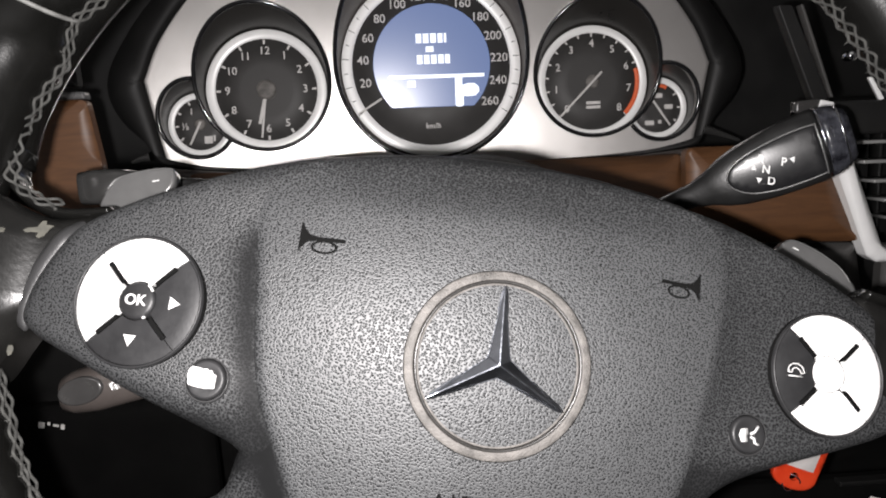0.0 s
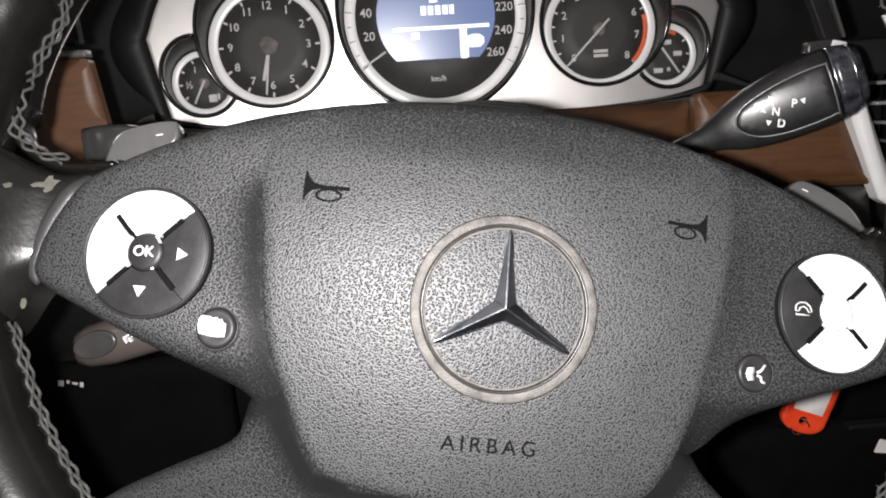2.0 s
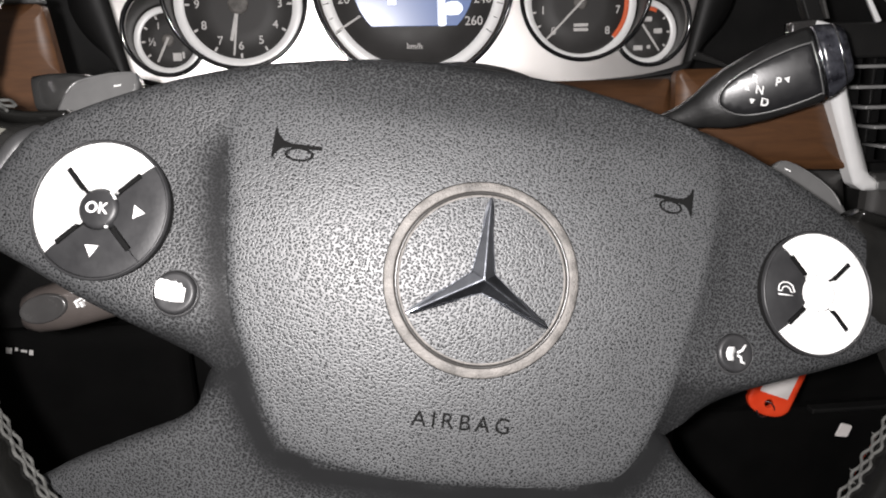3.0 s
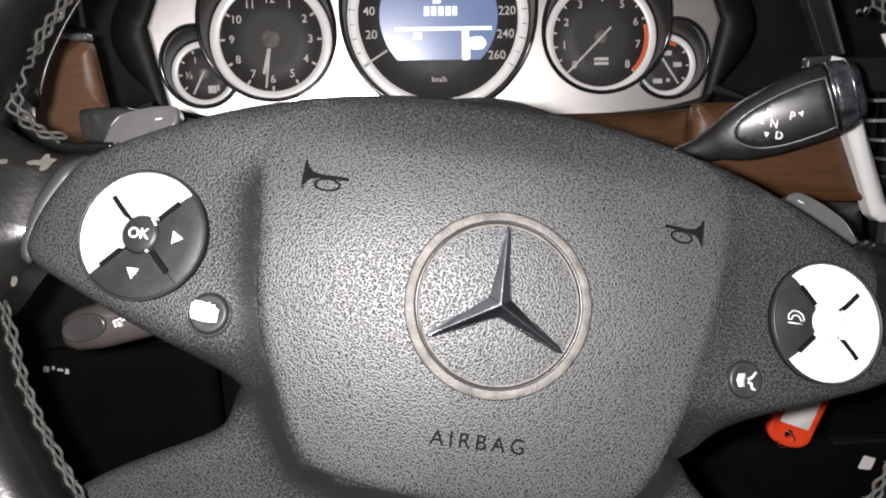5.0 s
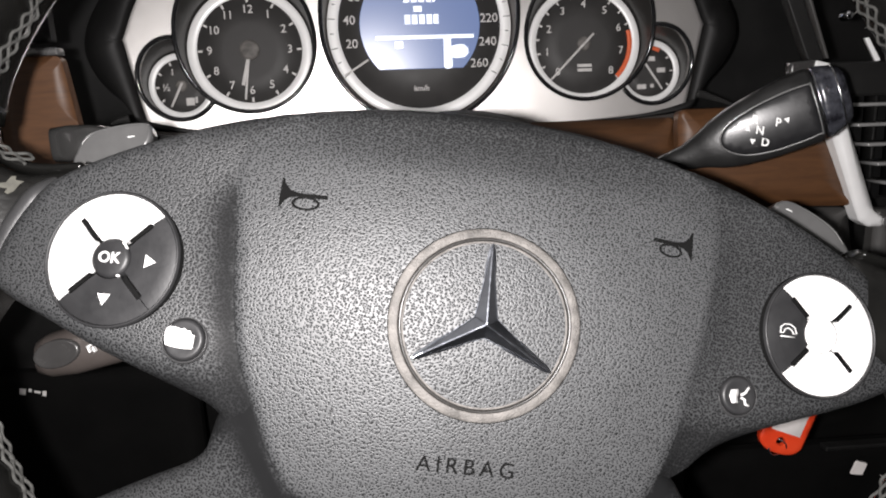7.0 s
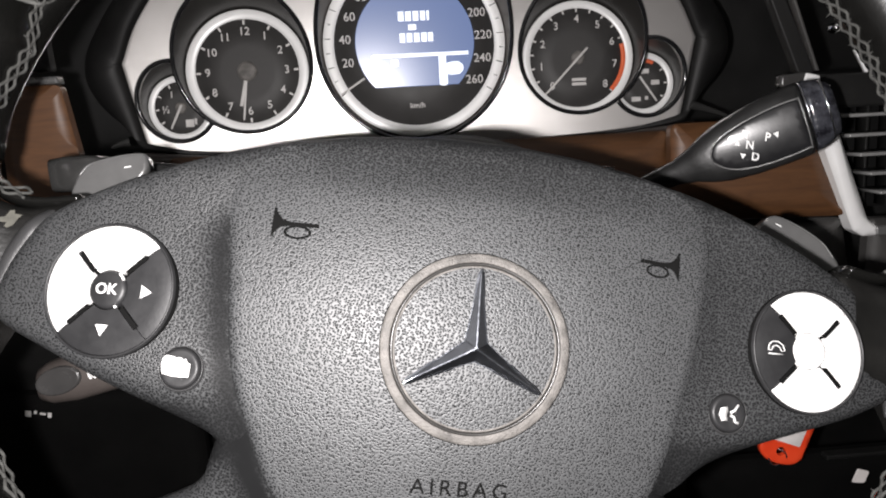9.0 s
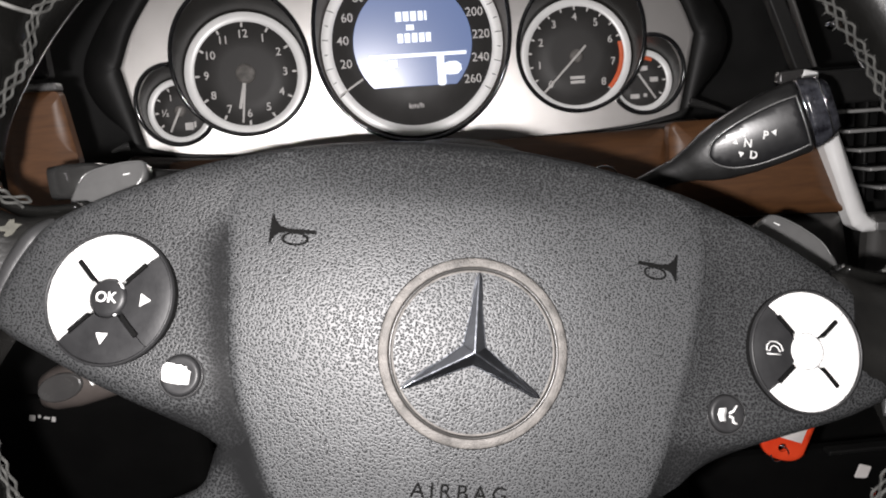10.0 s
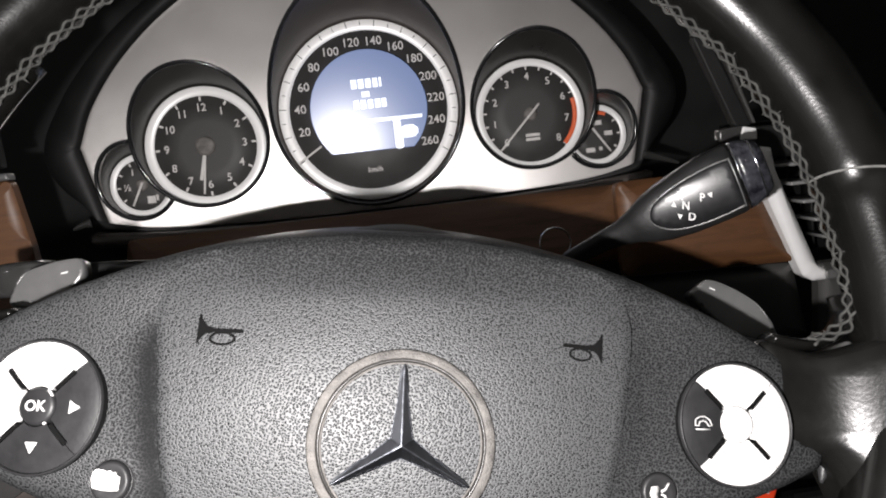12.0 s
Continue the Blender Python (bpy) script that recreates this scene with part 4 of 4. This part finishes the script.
bm = prism([(-3.0, 1.6), (-0.8, 2.0), (-0.6, 0.5), (-1.1, -0.4), (-0.8, -2.2), (-2.8, -2.4), (-3.6, -0.4)], 1.8, 2.12, 0)
tube([(0.2, 0.2, 2.0), (1.6, 1.0, 2.0), (2.8, 2.8, 2.0)], 0.4, 6, True, bm)
tube([(0.2, -0.6, 2.0), (1.4, -1.0, 2.0), (1.6, -2.4, 2.0), (2.8, -2.8, 2.0)], 0.4, 6, True, bm)
part("voice_symbol", bm, PRINT, b, "white voice symbol")

# a dull spot worn into the spoke
part("dull_spot", prism(circle(0, 0, 1.5, 16, 2.6), 0, 0.12, 0), SMOOTH, wheel, "small dark worn spot", pose(0.0845, 0.0140, (float(spoke_height(84.5, 14.0)) + 0.02) / 1000, 0, 4, 8))

# worn patches in the rim cover
patch = [(-7.5, -4.5), (-5, -2.6), (-3.2, -2.2), (-1.6, -0.4), (0.6, 0.8), (1.2, 3.2), (2.4, 3.8), (2.8, 2.6), (5.0, 3.2), (4.2, 1.6), (3.6, -1.0), (2.4, -2.4), (1.4, -2.2), (1.6, -0.8), (-0.4, -1.4), (-2.4, -2.8), (-5, -4.0)]
part("worn_patch", prism(patch, 0, 0.25, 0.1, 1), WORN_TAN, wheel, "flaked patch showing the pale backing", pose(-0.1515, 0.0285, -0.0122, 0, 26, -14))
patch = [(-1.2, 0.6), (0.2, 1.2), (1.6, 0.2), (0.8, -1.0), (-1.0, -0.8)]
part("worn_patch", prism(patch, 0, 0.25, 0.1, 1), WORN_TAN, wheel, "flaked patch showing the pale backing", pose(-0.1590, 0.0260, -0.0072, 0, 36, 30))
patch = [(-0.8, 1.5), (0.3, 1.8), (0.9, 0.6), (0.6, -1.2), (-0.2, -1.8), (-0.9, -0.5)]
part("worn_patch", prism(patch, 0, 0.25, 0.1, 1), WORN_TAN, wheel, "flaked patch showing the pale backing", pose(-0.1505, -0.0105, -0.0128, 0, 26, 0))

# gear paddles behind the spokes
ctrl = [(-144.5, 43), (-143.8, 51), (-140.6, 56), (-131.5, 59.8), (-124.0, 61.6), (-121.2, 60.8), (-121.0, 54), (-130, 44)]
part("shift_paddle", prism(smooth_loop(ctrl, 5), -46, -39, 1.2), PADDLE, wheel, "grey gear paddle")
part("paddle_mark", bars([(-127, 56.0, 2.4, 0.4)], -39, -38.8, 18), PRINT, wheel, "small white mark on the paddle")
ctrl = [(114, 58), (117, 63), (121, 65.5), (130, 62.5), (140, 56.5), (145, 50), (147, 42), (130, 44)]
part("shift_paddle", prism(smooth_loop(ctrl, 5), -63, -55, 1.2), PADDLE, wheel, "grey gear paddle")
part("paddle_mark", bars([(122, 61.5, 2.4, 0.4)], -55, -54.8, -20), PRINT, wheel, "small white mark on the paddle")

for line, w in (([(-143.6, 51.0), (-140.6, 55.6), (-131.5, 59.5), (-124.2, 61.2), (-121.8, 60.6), (-121.4, 57)], -39.2), ([(117.2, 62.2), (121, 64.9), (130, 62.0), (139.6, 56.2), (144.4, 50)], -55.2)):
    part("paddle_edge", tube([(x, y, w) for x, y in smooth_loop(line, 6, False)], 0.32, 8), PADDLE, wheel, "polished edge of the paddle")

# hub behind the spokes
part("hub_back", lathe([(0.01, -18), (52, -18), (58, -26), (58, -60), (46, -75), (46, -90)], 48, -4, 18), DASH, wheel, "black hub behind the airbag")

# ---- steering column ----
shroud = []
for k, (w, rx, ry) in enumerate(((-80, 44, 36), (-92, 62, 48), (-150, 66, 52), (-235, 70, 55))):
    shroud.append([(-4 + rx * math.cos(a), 22 + ry * math.sin(a), w) for a in (2 * math.pi * i / 48 for i in range(48))])
column = part("column_shroud", loft(shroud, cap=True), DASH, None, "black plastic steering column shroud", WHEEL)
tagged(column, category="steering column", kind="structure")


# ---- levers ----
def section_loft(rows, n=24, power=0.8):
    """Rounded sections along x: (x, middle y, half height, half depth, middle z)."""
    loops = []
    for x, y, h, d, z in rows:
        loops.append([(x, y + h * math.copysign(abs(math.sin(a)) ** power, math.sin(a)), z + d * math.copysign(abs(math.cos(a)) ** power, math.cos(a))) for a in (2 * math.pi * i / n for i in range(n))])
    return loft(loops, cap=True)


GEAR = wall_frame(0.135, 0.121, 0.703, 4, -20, 18.6) @ Matrix.Diagonal((0.9, 1.1, 1, 1))
gear = thing("gear_lever", GEAR, "black column gear lever with a glossy inlay and a polished end", "gear lever")
part("stalk", section_loft([(-95, -22, 4.0, 4.0, -22), (-62, -11.5, 4.2, 4.2, -13), (-42, -8.4, 4.6, 4.6, -9), (-30, -7.4, 5.4, 5.2, -7), (-21, -6.4, 7.6, 5.4, -5), (-13, -5.6, 10.6, 6.0, -3), (-5, -5.0, 12.6, 6.4, -3.0), (8, -4.0, 14.2, 6.8, -2.4), (22, -2.6, 15.2, 7.2, -2), (33, -2.0, 15.2, 7.2, -2), (35.5, -1.8, 14.8, 6.6, -2)]), LEVER, gear, "black lever arm")
ctrl = [(-11.6, -4.4), (-9.6, -9.0), (-2, -13.0), (10, -14.6), (24, -14.2), (32.8, -13.2), (34.0, -12.2), (34.0, 5.6), (33.0, 7.0), (22, 6.8), (6, 4.6), (-7, 0.8)]
inlay_line = smooth_loop(ctrl, 5)
part("inlay", plate(inlay_line, lambda x, y, d: 6.6 - 0.012 * (y + 3) ** 2 - 0.0011 * (x - 20) ** 2 + 0.055 * (x - 20) - rounded(d, 1.0) + 0 * x, 2.5, (), (0.3, 1.0), 5.0), LEVER_GLOSS, gear, "glossy black inlay")
part("inlay_frame", tube([(x, y, 6.0 - 0.012 * (y + 3) ** 2 - 0.0011 * (x - 20) ** 2 + 0.055 * (x - 20)) for x, y in np.r_[inlay_line, inlay_line[:1]]], 0.4, 8, False), PADDLE, gear, "thin metal frame")
part("end_key", section_loft([(36.2, -1.8, 14.6, 7.2, -2), (39, -1.6, 14.6, 7.6, -2), (45, -1.2, 12.8, 7.4, -2), (48.5, -1.2, 11.0, 6.4, -2), (50, -1.4, 9.2, 4.6, -2)]), END_KEY, gear, "polished black end key, its plating worn")
for x, y, h, d in ((36.6, -1.8, 14.9, 7.5), (45.4, -1.2, 13.0, 7.6)):
    part("edge_band", section_loft([(x - 0.5, y, h - 0.3, d - 0.3, -2), (x - 0.2, y, h, d, -2), (x + 0.2, y, h, d, -2), (x + 0.5, y, h - 0.3, d - 0.3, -2)]), CHROME, gear, "thin chrome band")
for ch, x, y in (("P", 15.8, -4.0), ("N", 7.1, -4.9), ("D", 8.0, -10.2), ("R", 6.2, -0.1)):
    lettering("lettering", ch, 4.9, x, y, 6.75 - 0.012 * (y + 3) ** 2 - 0.0011 * (x - 20) ** 2 + 0.055 * (x - 20), PRINT, gear, -26, 0.1)
for x, y, t in ((1.9, -2.8, 64), (2.7, -8.1, -116), (20.0, -3.9, 154)):
    tri = [(1.5 * math.cos(radians(t + k)), 1.5 * math.sin(radians(t + k))) for k in (0, 120, 240)]
    part("triangle_mark", prism([(x + a, y + b) for a, b in tri], 4.5, 6.75 - 0.0011 * (x - 20) ** 2 + 0.055 * (x - 20), 0), PRINT, gear)

CRUISE = wall_frame(-0.145, 0.083, 0.7085, 10, 0, 4)
cruise = thing("cruise_lever", CRUISE, "short grey cruise control lever behind the wheel", "lever")
part("head", section_loft([(-5.0, 0, 5.0, 4, 0), (-4.0, 0, 6.4, 6, 0), (2, 0, 6.8, 7, 0), (10, 0, 6.2, 6.5, 0), (16, 0, 5.0, 5, -2)], 32, 0.5), LEVER_SATIN, cruise, "rounded grey lever head")
part("arm", section_loft([(12, 0, 4.2, 4.4, -3), (50, -6, 4, 4, -18), (110, -16, 4, 4, -40)]), LEVER, cruise, "black lever arm")

STALK = wall_frame(-0.146, 0.066, 0.634, 14, 0, 3)
stalk = thing("indicator_stalk", STALK, "dark glossy indicator and wiper stalk with a rounded end", "stalk")
part("arm", section_loft([(-15, -2, 4.0, 4, 0), (-13.5, -2, 6.6, 7, 0), (-9, -1.6, 8.4, 9, 0), (0, -0.6, 9.2, 10, 0), (18, 1.8, 8.8, 9.5, -2), (40, 4, 8.0, 8.4, -8), (110, 12, 8, 8, -34)]), SPEEDO_TUBE, stalk, "glossy dark stalk arm")
bm = lathe([(0.01, 10.6), (5.0, 10.6), (7.4, 10.6), (8.2, 10.8), (8.9, 10.0), (9.1, 7)], 40)
bmesh.ops.scale(bm, vec=(0.95, 0.58, 1), verts=bm.verts)
part("end_dimple", bm, LEVER_GREY, stalk, "smooth oval end", pose(-0.004, -0.0005, 0, 0, 0, 10))
bm = bars([(8.6, 1.5, 3.2, 0.6), (7.6, 0.0, 0.6, 2.6), (9.4, -0.2, 0.6, 2.0), (11.0, 1.3, 1.6, 0.6)], 7.0, 10.6, 20)
part("wiper_symbol", bm, PRINT, stalk, "white wiper symbol")

# ---- key with a red tag ----
TAG = wall_frame(0.1925, 0.153, 0.5215, 6, -6, -20)
tag = thing("key_tag", TAG, "red plastic key tag with a blank white paper label", "key tag")
ctrl = [(-12.8, 0), (-12.4, -6), (-8, -10.5), (0, -12), (8, -10.5), (12.4, -6), (12.8, 0), (12.8, 20), (12.8, 38), (11, 41), (0, 41.5), (-11, 41), (-12.8, 38), (-12.8, 20)]
part("tag_body", plate(smooth_loop(ctrl, 4), lambda x, y, d: 1.6 - rounded(d, 1.2) + 0 * x, 3.0, [circle(-0.5, -4.2, 2.6, 20)], (0.4, 1.2), 3.0), TAG_RED, tag, "red plastic tag")
part("paper", prism([(-8.6, 1.5), (8.6, 1.5), (8.6, 37), (-8.6, 37)], 1.3, 1.9, 0.1, 1), PAPER, tag, "white paper insert")
bm = tube([(-0.5 + 5 * math.cos(a), -8.6 + 5 * math.sin(a), 0.4 + 1.2 * math.sin(2 * a)) for a in (2 * math.pi * k / 28 for k in range(29))], 0.6, 8, False)
part("ring", bm, DARK_CHROME, tag, "thin metal ring")
part("key_blade", prism([(-4, 40), (4, 40), (4, 58), (-4, 58)], -1.5, 1.2, 0.5), DASH, tag, "black key head")

# ---- wood and metal trim, vents ----
def trim_plate(name, ctrl, m, material, label, category, thick=6.0, bevel=2.5, soft=4):
    line = smooth_loop(ctrl, soft) if soft else np.array(ctrl, float)
    ob = part(name, plate(line, lambda x, y, d: -rounded(d, bevel) + 0 * x, 8.0, (), (0.3 * bevel, 0.65 * bevel, bevel, bevel + 0.6), thick), material, None, label, m)
    return tagged(ob, category=category, kind="structure")


def corners(pts, r=3.0):
    """A polygon with its corners cut round."""
    p, out = [np.array(q, float) for q in pts], []
    for i, b in enumerate(p):
        a, c = p[i - 1], p[(i + 1) % len(p)]
        u, v = (a - b) / np.linalg.norm(a - b), (c - b) / np.linalg.norm(c - b)
        for t in (0, 0.25, 0.5, 0.75, 1):
            out.append((1 - t) ** 2 * (b + u * r) + 2 * t * (1 - t) * b + t * t * (b + v * r))
    return out


trim_plate("trim_wood_left", corners([(-214, -46), (-174, -40), (-176.5, 4), (-181, 38), (-212, 38)], 3), wall_frame(0, 0.17, 0.704, 4), WOOD, "brown wood trim beside the left vent", "trim", soft=0, bevel=0.3)
trim_plate("trim_metal_left", corners([(-214, 38.4), (-181, 38.4), (-181.6, 42.0), (-214, 42.0)], 1), wall_frame(0, 0.169, 0.704, 4), PADDLE, "satin metal strip over the wood", "trim", soft=0, bevel=1.2)
trim_plate("trim_pillar_left", corners([(-201, 44.5), (-185, 44.5), (-187, 120), (-203, 120)], 1.5), wall_frame(0, 0.171, 0.704, 4), HOOD, "dark grey upright strip beside the hood", "trim", soft=0, bevel=1.5)
trim_plate("trim_wood_inner", corners([(-150, -46), (148, -46), (146, 2), (-150, 2)], 4), wall_frame(0, 0.222, 0.6965, 30), WOOD, "brown wood trim under the instruments", "trim", soft=0)
trim_plate("trim_wood_right", corners([(128, -48), (226.5, -51), (204, 4), (128, 4)], 4), wall_frame(0, 0.172, 0.702, 8), WOOD, "brown wood trim beside the centre vent", "trim", soft=0)
trim_plate("trim_panel_right", corners([(120, -96), (236, -96), (227.5, -53), (128, -49.5)], 3), wall_frame(0, 0.172, 0.702, 2), DASH_GREY, "dark grey panel under the wood", "trim", soft=0)
trim_plate("trim_side_right", corners([(238, -110), (330, -110), (330, -54), (238, -53)], 3), wall_frame(0, 0.164, 0.702, 2), DASH_GREY, "dark grey side of the centre stack", "trim", soft=0)

vent = thing("air_vent", wall_frame(0, 0.165, 0.69, 4), "centre air vent with silver slats and a silver frame", "air vent")
strip = corners([(202, 20), (203, 14), (224.5, -40), (227.5, -46.5), (233, -50), (241, -50), (241, -45), (235.5, -41), (214, 14), (212, 26), (203, 28)], 1.2)
part("frame", plate(strip, lambda x, y, d: 2.0 - rounded(d, 5.0, 0.45) + 0 * x, 5.0, (), (0.5, 1.6, 3.2, 5.0), 8.0), SATIN, vent, "satin silver frame")
part("frame_cap", prism(corners([(194, 32.2), (203.5, 31.5), (203.5, 37.2), (196, 39)], 1.0), 0, 2.4, 0.8), SATIN, vent, "bright silver end cap")
part("frame_lower", prism(corners([(240.5, -50), (330, -50), (330, -45), (240.5, -45)], 1.0), -6, 1.2, 1.0), PADDLE, vent, "dull grey lower edge of the frame")
part("frame_end", prism(corners([(183, 32), (203, 31), (203, 37), (196, 39.5), (183, 38.5)], 2.0), -4, 1.6, 1.2), LEVER_GREY, vent, "dull grey upper end of the frame")
part("box", prism([(214, -40), (330, -40), (330, 40), (206, 40)], -45, -38, 0.5), GAP_BLACK, vent, "black inside of the vent")
for k in range(5):
    y = 15.6 - 10.6 * k
    x0 = 217 + 6.5 * k
    part("slat", prism(corners([(x0, y - 0.9), (330, y - 0.9), (330, y + 0.9), (x0, y + 0.9)], 0.6), -22, -1, 0.6), SLAT, vent, "slim silver slat")
for k in range(7):
    x = 236 + 14 * k
    part("vane", prism([(x, -38), (x + 1.6, -38), (x + 1.6, 24), (x, 24)], -36, -26, 0.3), DASH, vent, "upright black vane")
part("top_bar", prism(corners([(204, 20), (330, 20), (330, 38), (204, 38)], 2), -12, -2, 1.5), DASH, vent, "black bar over the vent")
part("side_rib", prism(corners([(194, 39), (203, 39), (181, 88), (173, 88)], 1.5), -8, -2, 1.2), HOOD, vent, "slanting black rib")
part("frame_side", prism(corners([(224.0, 49.6), (226.0, 50.0), (233.4, 38.2), (231.0, 37.6)], 0.6), -4, -1.5, 0.6), SATIN, vent, "bright strip at the side of the frame")
part("thumb_knob", lathe([(0.01, 2.6), (1.6, 2.4), (2.4, 1.4), (2.7, -3)], 24, 212.3, 61.0), CHROME, vent, "small chrome knob")
part("side_bead", prism(corners([(204.5, 40), (206, 40), (187.5, 88), (186, 88)], 0.5), -8, -3, 0.5), DASH_GREY, vent, "thin slanting bead")

sticker = part("sticker", prism(corners([(-4.2, -4.8), (4.2, -4.0), (4.6, 4.2), (-3.6, 4.8)], 1.2), -0.4, 0.5, 0.2, 1), PAPER, None, "small white paper sticker on the lower dash", wall_frame(0.2555, 0.1715, 0.4825, 0, 0, -14))
tagged(sticker, category="sticker")
trim_plate("trim_lower_right", corners([(150, -150), (420, -150), (420, 0), (150, 0)], 6), wall_frame(0, 0.176, 0.497, 2), FOOTWELL_SHADE, "black lower dash panel", "trim", soft=0)
trim_plate("trim_edge_right", corners([(232, -1.5), (420, -1.5), (420, 1.5), (232, 1.5)], 0.6), wall_frame(0, 0.170, 0.498, 2), DASH, "thin edge of the lower dash", "trim", soft=0, bevel=0.6)
trim_plate("trim_lower_left", corners([(-420, -150), (-150, -150), (-150, 60), (-420, 60)], 6), wall_frame(0, 0.212, 0.50, 2), FOOTWELL_SHADE, "black lower dash panel", "trim", soft=0)
icon = part("lamp_symbol", bars([(-6, 1.6, 3.4, 3.6), (-1.6, 2.2, 1.6, 2.0), (2.4, 0.8, 3.4, 1.4), (6.2, -0.4, 2.2, 3.2)], 0, 0.3, -12), NUMERAL, None, "white symbol printed on the lower dash", wall_frame(-0.2435, 0.2085, 0.5495, 2))
tagged(icon, category="symbol", kind="structure")
ring = part("metal_ring", lathe([(8.6, -0.8), (9.2, 0), (8.6, 0.8), (8.0, 0), (8.6, -0.8)], 40), CHROME, None, "thin chrome ring round the column lock", wall_frame(0.093, 0.175, 0.676, 10))
tagged(ring, category="ring")
